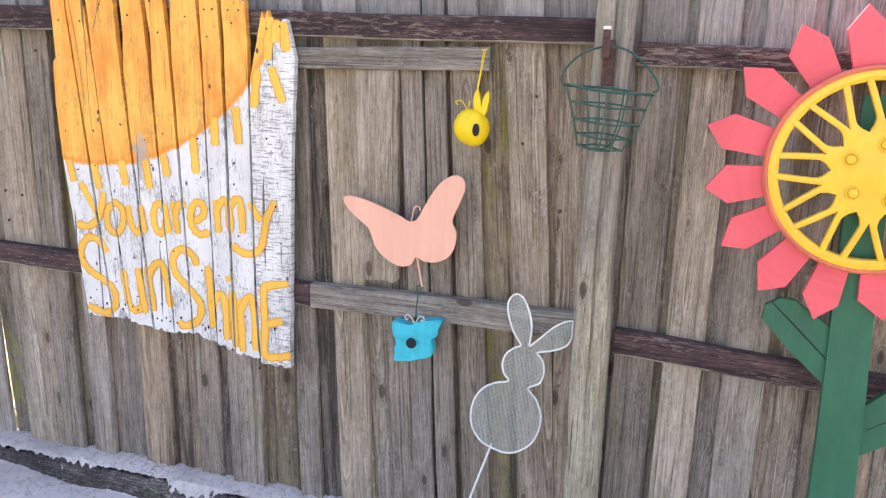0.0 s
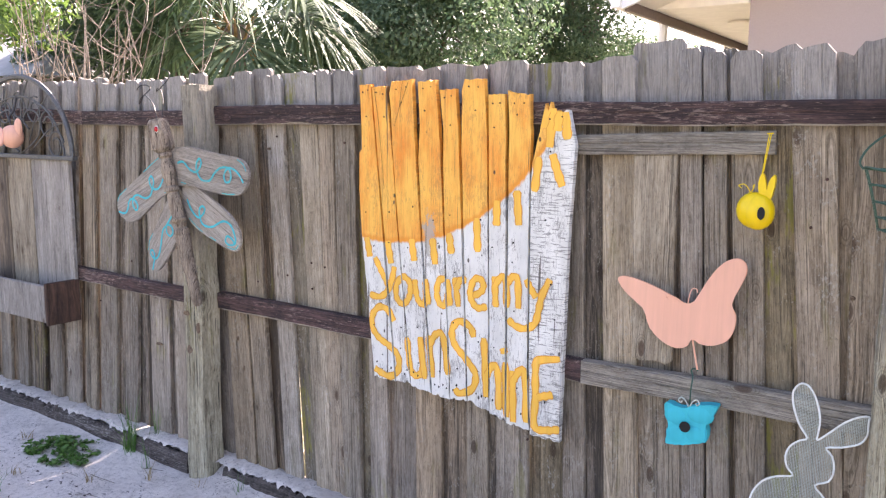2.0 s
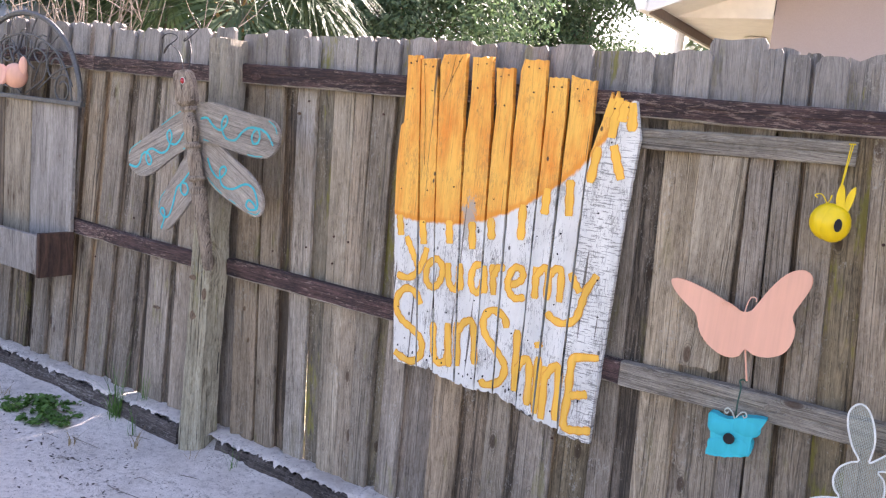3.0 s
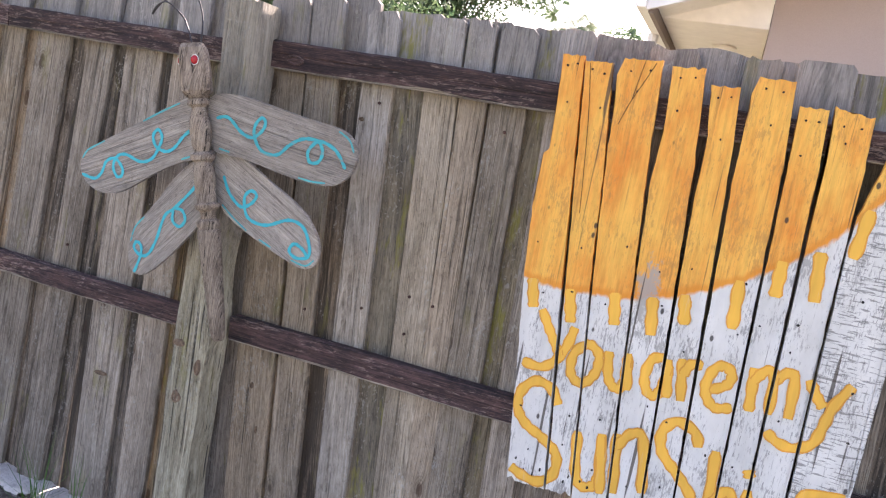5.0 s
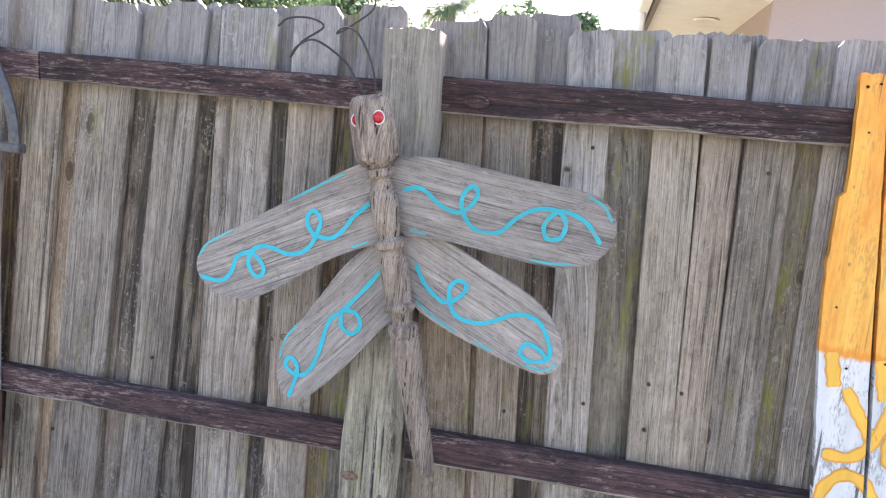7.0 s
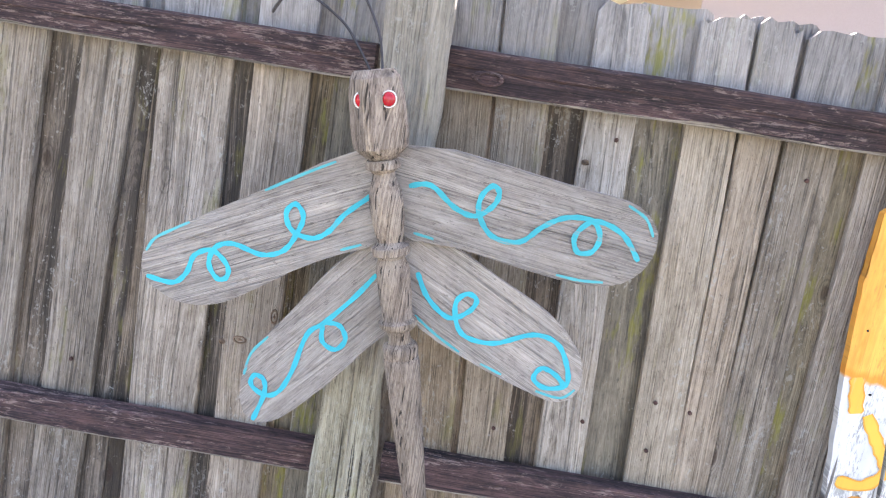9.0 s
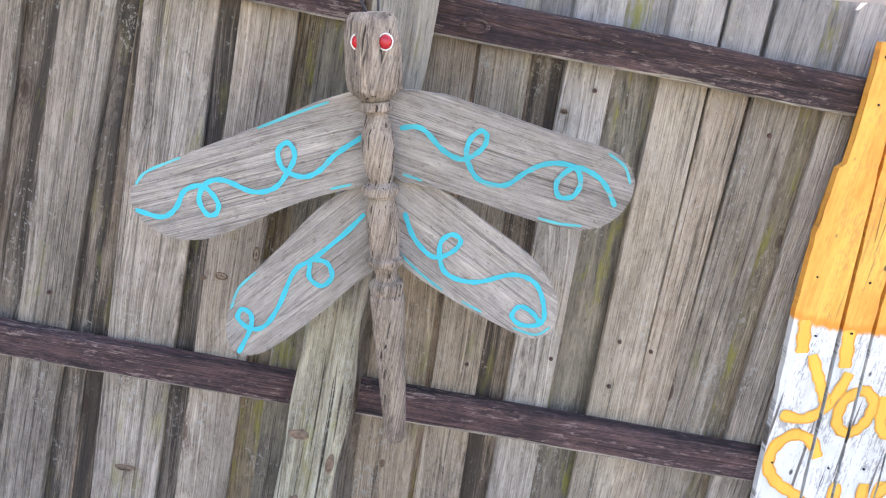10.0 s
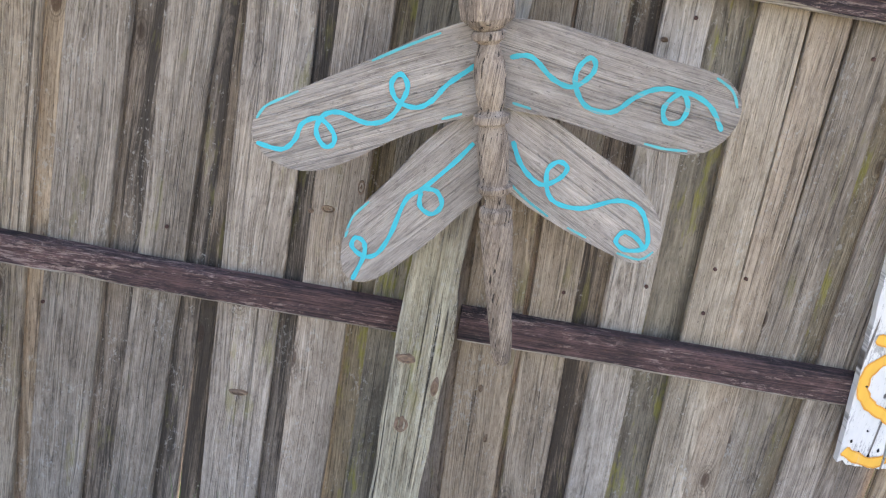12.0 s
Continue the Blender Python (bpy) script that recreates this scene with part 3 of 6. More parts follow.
# ---- fence ----
def fence():
    fe = thing("fence", (0.0, 0.0, 0.0), "weathered grey wooden board-on-board fence with dark stained rails", "fence")

    def rail(x0, x1, z0, z1, za, zb, mat, label="", y0=-0.040, y1=-0.001):
        """A rail whose lower and upper edges run from z0, z1 to za, zb; its front is split, dented and worn at the lower edge."""
        bm = bmesh.new()
        k = max(6, int((x1 - x0) / 0.02))
        rows = []
        for i in range(k + 1):
            t = i / k
            x = x0 + (x1 - x0) * t
            lo, hi = z0 + (za - z0) * t, z1 + (zb - z1) * t
            sag = 0.004 * noise.noise((x * 3, z0 * 9, 0))
            ch = 0.0035 + 0.006 * abs(noise.noise((x * 14, z0 * 5, 2)))
            low = 0.004 + 0.008 * max(0.0, noise.noise((x * 6, z0 * 7, 4)))
            chew = 0.004 * noise.noise((x * 33, z0 * 5, 8)) ** 2
            mid = lo + (hi - lo) * (0.50 + 0.10 * noise.noise((x * 2.2, z0, 6)))
            gr = 0.0025 + 0.004 * max(0.0, noise.noise((x * 4.5, z0 * 3, 1)))
            wav = 0.0022 * noise.noise((x * 9, z0 * 3, 3))
            rows.append([bm.verts.new(c) for c in ((x, y1, lo + sag), (x, y0 + low, lo + sag), (x, y0 + wav + 0.002, lo + low + sag), (x, y0 + wav + 0.0015, mid - 0.004 + sag), (x, y0 + wav + gr, mid + sag), (x, y0 - wav * 0.5, mid + 0.004 + sag), (x, y0, hi - ch + sag), (x, y0 + ch, hi + sag - chew), (x, y1, hi + sag))])
        for a, b in zip(rows, rows[1:]):
            for j in range(9):
                bm.faces.new((a[j], a[(j + 1) % 9], b[(j + 1) % 9], b[j])).material_index = 1 if mat is M_RAIL and j in (0, 1) else 0
        bm.faces.new(rows[0])
        bm.faces.new(rows[-1][::-1])
        part("rail", bm, [mat, M_GREY_RAIL], fe, label)

    rail(-5.2, -2.62, 1.62, 1.69, 1.62, 1.69, M_RAIL, "dark purple-brown stained rail")
    rail(-2.50, -0.87, 1.635, 1.705, 1.582, 1.648, M_RAIL, "dark purple-brown stained rail")
    rail(-0.865, -0.03, 1.582, 1.648, 1.579, 1.648, M_RAIL, "dark purple-brown stained rail")
    rail(0.098, 2.612, 1.586, 1.664, 1.590, 1.656, M_RAIL, "dark purple-brown stained rail")
    rail(2.722, 5.2, 1.541, 1.600, 1.51, 1.57, M_RAIL, "dark purple-brown stained rail")
    rail(-5.2, -2.62, 0.81, 0.88, 0.81, 0.88, M_RAIL, "dark purple-brown stained rail")
    rail(-2.50, -0.03, 0.822, 0.890, 0.783, 0.848, M_RAIL, "dark purple-brown stained rail")
    rail(0.085, 1.80, 0.790, 0.862, 0.780, 0.853, M_RAIL, "dark purple-brown stained rail")
    rail(1.802, 2.625, 0.779, 0.855, 0.788, 0.864, M_GREY_RAIL, "bare grey rail with a knot")
    rail(2.728, 5.2, 0.758, 0.828, 0.645, 0.705, M_RAIL, "dark purple-brown stained rail")
    rail(1.70, 2.335, 1.499, 1.560, 1.510, 1.574, M_GREY_RAIL, "bare grey mending board under the top rail", -0.030, -0.004)

    bm = bmesh.new()
    slab(bm, [(1.958, 0.884), (1.990, 0.880), (2.040, 0.890), (2.062, 0.878), (2.082, 0.893), (2.068, 1.506), (1.938, 1.502)], -0.017, -0.002, 0.002)
    part("mending_plank", bm, M_PALE, fe, "pale newer plank nailed over the pickets")

    def post(line, z1, y0, y1, seed, crack):
        """A weathered post; line gives its middle and width at heights; ridged, split and eaten."""
        bm = bmesh.new()
        rows, k, m = [], 110, 18
        for i in range(k + 1):
            z = -0.25 + (z1 + 0.25) * i / k
            for (za, xa, wa), (zb, xb, wb) in zip(line, line[1:]):
                if za <= z <= zb:
                    t = (z - za) / (zb - za)
                    t = t * t * (3 - 2 * t)
                    x, h = xa + (xb - xa) * t, (wa + (wb - wa) * t) / 2
            ring = [(x - h - 0.003 * noise.noise((z * 17, seed, 1)), y1, z)]
            for j in range(m + 1):
                u = -1 + 2 * j / m
                xx = x + h * u + 0.004 * noise.noise((z * 9, seed + u, 2)) * abs(u)
                yy = y0 + 0.014 * abs(u) ** 6
                yy += 0.0045 * noise.noise((u * 7.0 + seed, z * 1.6, 0)) + 0.003 * noise.noise((u * 17.0 + seed, z * 3.0, 4))
                yy += 0.020 * max(0.0, noise.noise((u * 3.2 + seed * 3, z * 2.1, 7)) - 0.34)
                yy += crack * max(0.0, 1 - abs(u - 0.12 - 0.1 * noise.noise((z * 2, seed, 5))) * 8) * max(0.0, min(1.0, 0.75 + 2.0 * noise.noise((z * 1.3, seed, 9))))
                ring.append((xx, yy, z + (0.010 * noise.noise((u * 6, seed, 3)) if i == k else 0.0)))
            ring.append((x + h + 0.003 * noise.noise((z * 15, seed, 6)), y1, z))
            rows.append([bm.verts.new(p) for p in ring])
        q = m + 3
        for a, b in zip(rows, rows[1:]):
            for j in range(q):
                bm.faces.new((a[j], a[(j + 1) % q], b[(j + 1) % q], b[j]))
        bm.faces.new(rows[0])
        bm.faces.new(rows[-1][::-1])
        return part("post", bm, M_POST, fe, "weathered grey-green square post", smooth=True)

    def knot(x, z, a, b, y, parent, mat=None, label="dark brown knot"):
        """A knot: a worn boss with a sunk ring."""
        bm = bmesh.new()
        rows = []
        for rr, dy in ((1.0, 0.006), (0.80, -0.003), (0.62, -0.004), (0.50, 0.000), (0.05, -0.003)):
            rows.append([bm.verts.new((x + a * rr * math.cos(q) * (1 + 0.2 * noise.noise((q, x * 9, 1))), y + dy + 0.002 * noise.noise((q * 2, rr * 5, x * 40)), z + b * rr * math.sin(q))) for q in [6.2832 * j / 16 for j in range(16)]])
        for u, w in zip(rows, rows[1:]):
            for j in range(16):
                bm.faces.new((u[j], u[(j + 1) % 16], w[(j + 1) % 16], w[j]))
        bm.faces.new(rows[-1])
        part("knot", bm, mat or M_KNOT, parent, label, smooth=True)

    crooked = post([(-0.26, 0.0, 0.135), (0.05, 0.002, 0.132), (0.38, 0.006, 0.108), (0.62, 0.008, 0.112), (0.84, 0.014, 0.120), (1.00, 0.012, 0.104), (1.25, 0.032, 0.106), (1.55, 0.048, 0.110), (1.76, 0.043, 0.116)], 1.748, -0.125, -0.018, 2.3, 0.010)
    # knots that stand out on single pickets, and rusty nail heads
    for x, z, a, b in ((-0.236, 1.03, 0.018, 0.010), (-0.272, 1.02, 0.008, 0.006), (-0.171, 1.09, 0.009, 0.020), (0.163, 0.66, 0.007, 0.011), (0.198, 0.53, 0.005, 0.014), (-0.396, 0.545, 0.026, 0.007), (0.382, 1.49, 0.008, 0.006), (2.812, 1.23, 0.009, 0.008), (2.547, 1.14, 0.007, 0.006)):
        knot(x, z, a, b, 0.002, fe)
    knot(0.178, 1.615, 0.032, 0.016, -0.040, fe, M_RAIL, "")
    knot(2.245, 0.826, 0.026, 0.015, -0.040, fe, M_GREY_RAIL, "")
    for x, z in ((0.474, 0.975), (0.612, 0.935), (0.609, 1.04), (0.680, 1.03), (-0.854, 0.70), (2.464, 1.45), (2.433, 1.32), (1.598, 0.53), (0.30, 0.93), (-0.58, 0.93), (0.79, 1.52), (0.43, 1.54)):
        bm = bmesh.new()
        lathe(bm, [(0.0042, 0.0), (0.0042, 0.004), (0.0025, 0.005)], Matrix.Translation((x, 0.002, z)) @ Matrix.Rotation(radians(90), 4, "X"), 10)
        part("nail", bm, M_RUST, fe)
    # two knots and a torn branch stub on the crooked post
    for x, z, a, b in ((-0.006, 0.612, 0.017, 0.023), (-0.018, 0.772, 0.024, 0.012), (0.052, 0.715, 0.009, 0.026)):
        knot(x, z, a, b, -0.125, crooked)
    post([(-0.26, 2.678, 0.092), (0.42, 2.676, 0.089), (0.82, 2.671, 0.094), (1.06, 2.663, 0.088), (1.28, 2.666, 0.086), (1.83, 2.667, 0.092)], 1.82, -0.128, -0.018, 5.1, 0.016)
    post([(-0.26, -2.56, 0.10), (1.81, -2.56, 0.10)], 1.80, -0.125, -0.018, 7.7, 0.006)
    post([(-0.26, 5.26, 0.10), (1.81, 5.26, 0.10)], 1.80, -0.125, -0.018, 9.2, 0.006)
    return fe


FENCE = fence()


# ---- painted sign ----
def painted_sign():
    sg = thing("painted_sign", SIGN, "plank sign with orange sun and hand-painted words on the fence", "sign")
    # each board: its left and its right edge from the top down, and the roughness of its top
    boards = [
        ([(0.916, 1.728), (0.925, 1.568), (0.926, 1.500), (0.914, 1.488), (0.911, 1.357), (0.922, 1.194), (0.980, 0.655)], [(0.968, 1.731), (0.995, 1.458), (1.018, 1.215), (1.079, 0.654)], 0.003),
        ([(0.972, 1.720), (0.999, 1.459), (1.026, 1.217), (1.083, 0.656)], [(1.038, 1.724), (1.069, 1.447), (1.086, 1.231), (1.147, 0.658)], 0.003),
        ([(1.063, 1.738), (1.052, 1.698), (1.060, 1.634), (1.064, 1.529), (1.080, 1.340), (1.091, 1.232), (1.151, 0.652)], [(1.151, 1.744), (1.164, 1.522), (1.186, 1.253), (1.238, 0.640)], 0.003),
        ([(1.173, 1.734), (1.182, 1.605), (1.177, 1.467), (1.190, 1.254), (1.242, 0.636)], [(1.247, 1.739), (1.268, 1.524), (1.282, 1.275), (1.318, 0.632)], 0.006),
        ([(1.265, 1.705), (1.283, 1.566), (1.282, 1.446), (1.289, 1.276), (1.321, 0.636)], [(1.329, 1.707), (1.341, 1.576), (1.348, 1.459), (1.356, 1.292), (1.390, 0.640)], 0.003),
        ([(1.364, 1.737), (1.354, 1.698), (1.355, 1.633), (1.355, 1.492), (1.364, 1.294), (1.393, 0.640)], [(1.440, 1.737), (1.455, 1.542), (1.461, 1.315), (1.480, 0.622)], 0.003),
        ([(1.458, 1.686), (1.462, 1.559), (1.467, 1.317), (1.483, 0.616)], [(1.518, 1.686), (1.526, 1.555), (1.530, 1.331), (1.545, 0.604)], 0.003),
        ([(1.529, 1.697), (1.536, 1.557), (1.537, 1.333), (1.548, 0.596)], [(1.610, 1.685), (1.615, 1.571), (1.615, 1.405), (1.621, 0.819), (1.634, 0.590)], 0.011),
        ([(1.664, 1.655), (1.651, 1.593), (1.621, 1.466), (1.619, 1.405), (1.627, 0.819), (1.638, 0.576)], [(1.744, 1.633), (1.770, 1.526), (1.755, 1.215), (1.746, 0.574)], 0.028),
    ]
    lanes = []
    for i, (left, right, jag) in enumerate(boards):
        r = random.Random(40 + i)
        y = -0.058 - r.uniform(0.0, 0.005)
        k = 9
        tops, feet = [], []
        for j in range(1, k):
            u = j / k
            tops.append((left[0][0] + (right[0][0] - left[0][0]) * u, left[0][1] + (right[0][1] - left[0][1]) * u + r.uniform(-jag, jag * 0.4)))
            drop = -0.010 if r.random() < 0.10 else 0.0
            feet.append((left[-1][0] + (right[-1][0] - left[-1][0]) * u, left[-1][1] + (right[-1][1] - left[-1][1]) * u - drop + r.uniform(-0.003, 0.003)))
        # chipped long edges
        def chip(line, sgn):
            pts = [line[0]]
            for (xa, za), (xb, zb) in zip(line, line[1:]):
                m = max(1, int((za - zb) / 0.022))
                for q in range(1, m + 1):
                    bite = 0.0 if q == m else sgn * (0.0005 + 0.0022 * r.random() ** 4)
                    pts.append((xa + (xb - xa) * q / m + bite, za + (zb - za) * q / m))
            return pts
        bm = bmesh.new()
        bm.faces.new([bm.verts.new((px, y, pz)) for px, pz in chip(left, 1) + feet + chip(right, -1)[::-1] + tops[::-1]])
        bmesh.ops.triangulate(bm, faces=bm.faces, ngon_method="EAR_CLIP")
        thick = bmesh.ops.extrude_face_region(bm, geom=list(bm.faces), use_keep_orig=True)
        bmesh.ops.translate(bm, vec=(0, 0.02, 0), verts=[g for g in thick["geom"] if isinstance(g, bmesh.types.BMVert)])
        board = part("board", bm, M_SIGN_ROUGH if i == 8 else M_SIGN, sg)
        lanes.append((left, right, y))

        def across(u, z):
            """A place on the board, u from its left to its right edge."""
            def at(line):
                for (xa, za), (xb, zb) in zip(line, line[1:]):
                    if za >= z >= zb:
                        return xa + (xb - xa) * (za - z) / max(1e-6, za - zb)
                return line[0][0] if z > line[0][1] else line[-1][0]
            return at(left) + (at(right) - at(left)) * u
        # old nail holes, in pairs at the ends
        top, foot = min(left[0][1], right[0][1]), left[-1][1]
        holes = [(0.28, top - r.uniform(0.018, 0.03)), (0.72, top - r.uniform(0.018, 0.03)), (r.uniform(0.3, 0.7), top - r.uniform(0.06, 0.13)), (r.uniform(0.2, 0.8), r.uniform(1.20, 1.32)), (r.uniform(0.2, 0.8), r.uniform(1.08, 1.2)), (r.uniform(0.2, 0.8), r.uniform(0.85, 1.0)),
                 (0.2, foot + r.uniform(0.03, 0.06)), (0.42, foot + r.uniform(0.03, 0.055)), (0.66, foot + r.uniform(0.025, 0.05)), (0.85, foot + r.uniform(0.03, 0.06)), (0.5, foot + r.uniform(0.09, 0.13))]
        for u, z in holes:
            bm = bmesh.new()
            x, w, h = across(u, z), r.uniform(0.0020, 0.0036), r.uniform(0.0022, 0.0036) * (1.7 if z < 0.72 else 1.0)
            slab(bm, [(x + w * math.cos(a) * r.uniform(0.7, 1.1), z + h * math.sin(a) * r.uniform(0.7, 1.1)) for a in [6.2832 * q / 9 for q in range(9)]], y - 0.0022, y + 0.002)
            part("nail_hole", bm, M_BLACK, board)
        if i in (1, 2):
            line = [(1.137, 1.735), (1.118, 1.690), (1.096, 1.640), (1.078, 1.585)] if i == 2 else [(0.985, 1.715), (1.004, 1.600), (1.018, 1.480), (1.030, 1.360)]
            bm = bmesh.new()
            ribbon(bm, smooth_line(line, False, 6), 0.0007, y - 0.0022)
            part("crack", bm, M_BLACK, board)
        if i == 2:
            bm = bmesh.new()
            ribbon(bm, smooth_line([(1.112, 1.738), (1.106, 1.700), (1.098, 1.645)], False, 6), 0.0006, y - 0.0022)
            part("crack", bm, M_BLACK, board)

    def stroke(name, lines, w, label, edge=0.3):
        """A painted stroke that breaks at the joints between boards."""
        whole = bmesh.new()
        for s, pts in enumerate(lines):
            line = smooth_line(pts, False, 5) if len(pts) > 2 else smooth_line([pts[0], ((pts[0][0] + pts[1][0]) / 2, (pts[0][1] + pts[1][1]) / 2), pts[1]], False, 4)
            ribbon(whole, line, w, -0.0006 * s, edge)
        out = bmesh.new()
        tmp = bpy.data.meshes.new("tmp")
        for left, right, y in lanes:
            cut = whole.copy()
            zs = [v.co.z for v in cut.verts]
            zc = sum(zs) / len(zs)

            def edge_at(line):
                for (xa, za), (xb, zb) in zip(line, line[1:]):
                    if za >= zc >= zb:
                        return Vector((xa, 0, za)), Vector((xb, 0, zb))
                return Vector((line[-2][0], 0, line[-2][1])), Vector((line[-1][0], 0, line[-1][1]))
            for line, sgn in ((left, -1), (right, 1)):
                p, q = edge_at(line)
                d = (q - p).normalized()
                nrm = Vector((-d.z, 0, d.x))
                if nrm.x * sgn < 0:
                    nrm = -nrm
                if cut.verts:
                    bmesh.ops.bisect_plane(cut, geom=list(cut.verts) + list(cut.edges) + list(cut.faces), plane_co=p - nrm * 0.001, plane_no=nrm, clear_outer=True)
            if cut.faces:
                for v in cut.verts:
                    v.co.y += y - 0.0015
                cut.to_mesh(tmp)
                out.from_mesh(tmp)
            cut.free()
        whole.free()
        bpy.data.meshes.remove(tmp)
        part(name, out, [M_ORANGE, M_OCHRE], sg, label)

    letters = {
        "Y": [[(0.986, 1.108), (1.011, 1.067), (1.033, 1.033), (1.052, 1.003)], [(1.075, 1.083), (1.064, 1.031), (1.042, 0.988), (1.01, 0.964), (0.962, 0.967)]],
        "o": [[(1.111, 1.05), (1.085, 1.018), (1.085, 0.972), (1.107, 0.95), (1.13, 0.959), (1.147, 0.992), (1.145, 1.031), (1.123, 1.05), (1.111, 1.05)]],
        "u": [[(1.167, 1.046), (1.175, 0.99), (1.191, 0.964), (1.211, 0.964), (1.216, 0.996), (1.212, 1.043)], [(1.212, 1.052), (1.226, 0.962)]],
        "a": [[(1.299, 1.063), (1.27, 1.053), (1.26, 1.008), (1.273, 0.972), (1.294, 0.969), (1.306, 1.002), (1.307, 1.053)], [(1.305, 1.062), (1.319, 0.97)]],
        "r": [[(1.336, 1.072), (1.352, 0.971)], [(1.344, 1.033), (1.358, 1.064), (1.384, 1.066)]],
        "e": [[(1.41, 1.015), (1.443, 1.036), (1.45, 1.062), (1.433, 1.079), (1.411, 1.068), (1.399, 1.029), (1.406, 0.998), (1.43, 0.977), (1.466, 0.987)]],
        "m": [[(1.494, 1.093), (1.502, 0.99)], [(1.497, 1.061), (1.517, 1.091), (1.537, 1.086), (1.543, 0.994)], [(1.538, 1.07), (1.563, 1.099), (1.581, 1.087), (1.586, 0.996)]],
        "y": [[(1.611, 1.096), (1.629, 1.067), (1.651, 1.041)], [(1.698, 1.105), (1.671, 1.052), (1.66, 1.002), (1.647, 0.955), (1.609, 0.932), (1.57, 0.939), (1.549, 0.957)]],
        "S": [[(1.072, 0.88), (1.047, 0.917), (1.005, 0.925), (0.974, 0.89), (0.973, 0.845), (1.002, 0.809), (1.051, 0.785), (1.092, 0.752), (1.093, 0.701), (1.058, 0.67), (1.015, 0.676), (0.984, 0.689)]],
        "u.001": [[(1.133, 0.829), (1.145, 0.731), (1.165, 0.695), (1.196, 0.705), (1.203, 0.743), (1.191, 0.834)], [(1.192, 0.84), (1.214, 0.689)]],
        "n": [[(1.226, 0.85), (1.245, 0.699)], [(1.229, 0.814), (1.259, 0.86), (1.29, 0.851), (1.311, 0.721)]],
        "S.001": [[(1.414, 0.872), (1.401, 0.906), (1.357, 0.921), (1.328, 0.888), (1.337, 0.838), (1.384, 0.792), (1.424, 0.745), (1.413, 0.691), (1.362, 0.664), (1.342, 0.678)]],
        "h": [[(1.455, 0.876), (1.469, 0.671)], [(1.469, 0.745), (1.493, 0.788), (1.515, 0.765), (1.521, 0.638)]],
        "i": [[(1.541, 0.807), (1.55, 0.618)], [(1.532, 0.855), (1.539, 0.836)]],
        "n.001": [[(1.568, 0.782), (1.575, 0.606)], [(1.571, 0.746), (1.596, 0.788), (1.617, 0.771), (1.623, 0.615)]],
        "E": [[(1.74, 0.851), (1.663, 0.834), (1.654, 0.806), (1.656, 0.708), (1.655, 0.61), (1.698, 0.605), (1.748, 0.619)], [(1.662, 0.71), (1.719, 0.729)]],
    }
    for key, lines in letters.items():
        big = key[0] in "SunhiE" and min(p[1] for l in lines for p in l) < 0.9
        stroke("letter", lines, 0.0136 if big else 0.0126, "hand-painted orange letter " + key[0])
    rays = [[(0.948, 1.179), (0.963, 1.108)], [(1.044, 1.174), (1.061, 1.092)], [(1.152, 1.19), (1.165, 1.112)], [(1.24, 1.199), (1.253, 1.108)], [(1.31, 1.222), (1.322, 1.152)], [(1.42, 1.282), (1.426, 1.168)], [(1.498, 1.345), (1.499, 1.262)], [(1.57, 1.381), (1.58, 1.269)], [(1.646, 1.490), (1.634, 1.380)], [(1.693, 1.500), (1.710, 1.450), (1.730, 1.401)]]
    for finger in ([(1.668, 1.636), (1.660, 1.580)], [(1.690, 1.640), (1.682, 1.520)], [(1.712, 1.630), (1.708, 1.570)], [(1.734, 1.628), (1.742, 1.545)]):
        stroke("sun_ray", [finger], 0.0155, "orange paint on the board's torn head", 0.2)
    for ray in rays:
        stroke("sun_ray", [list(ray)], 0.0145, "orange painted sun ray", 0.25)


painted_sign()


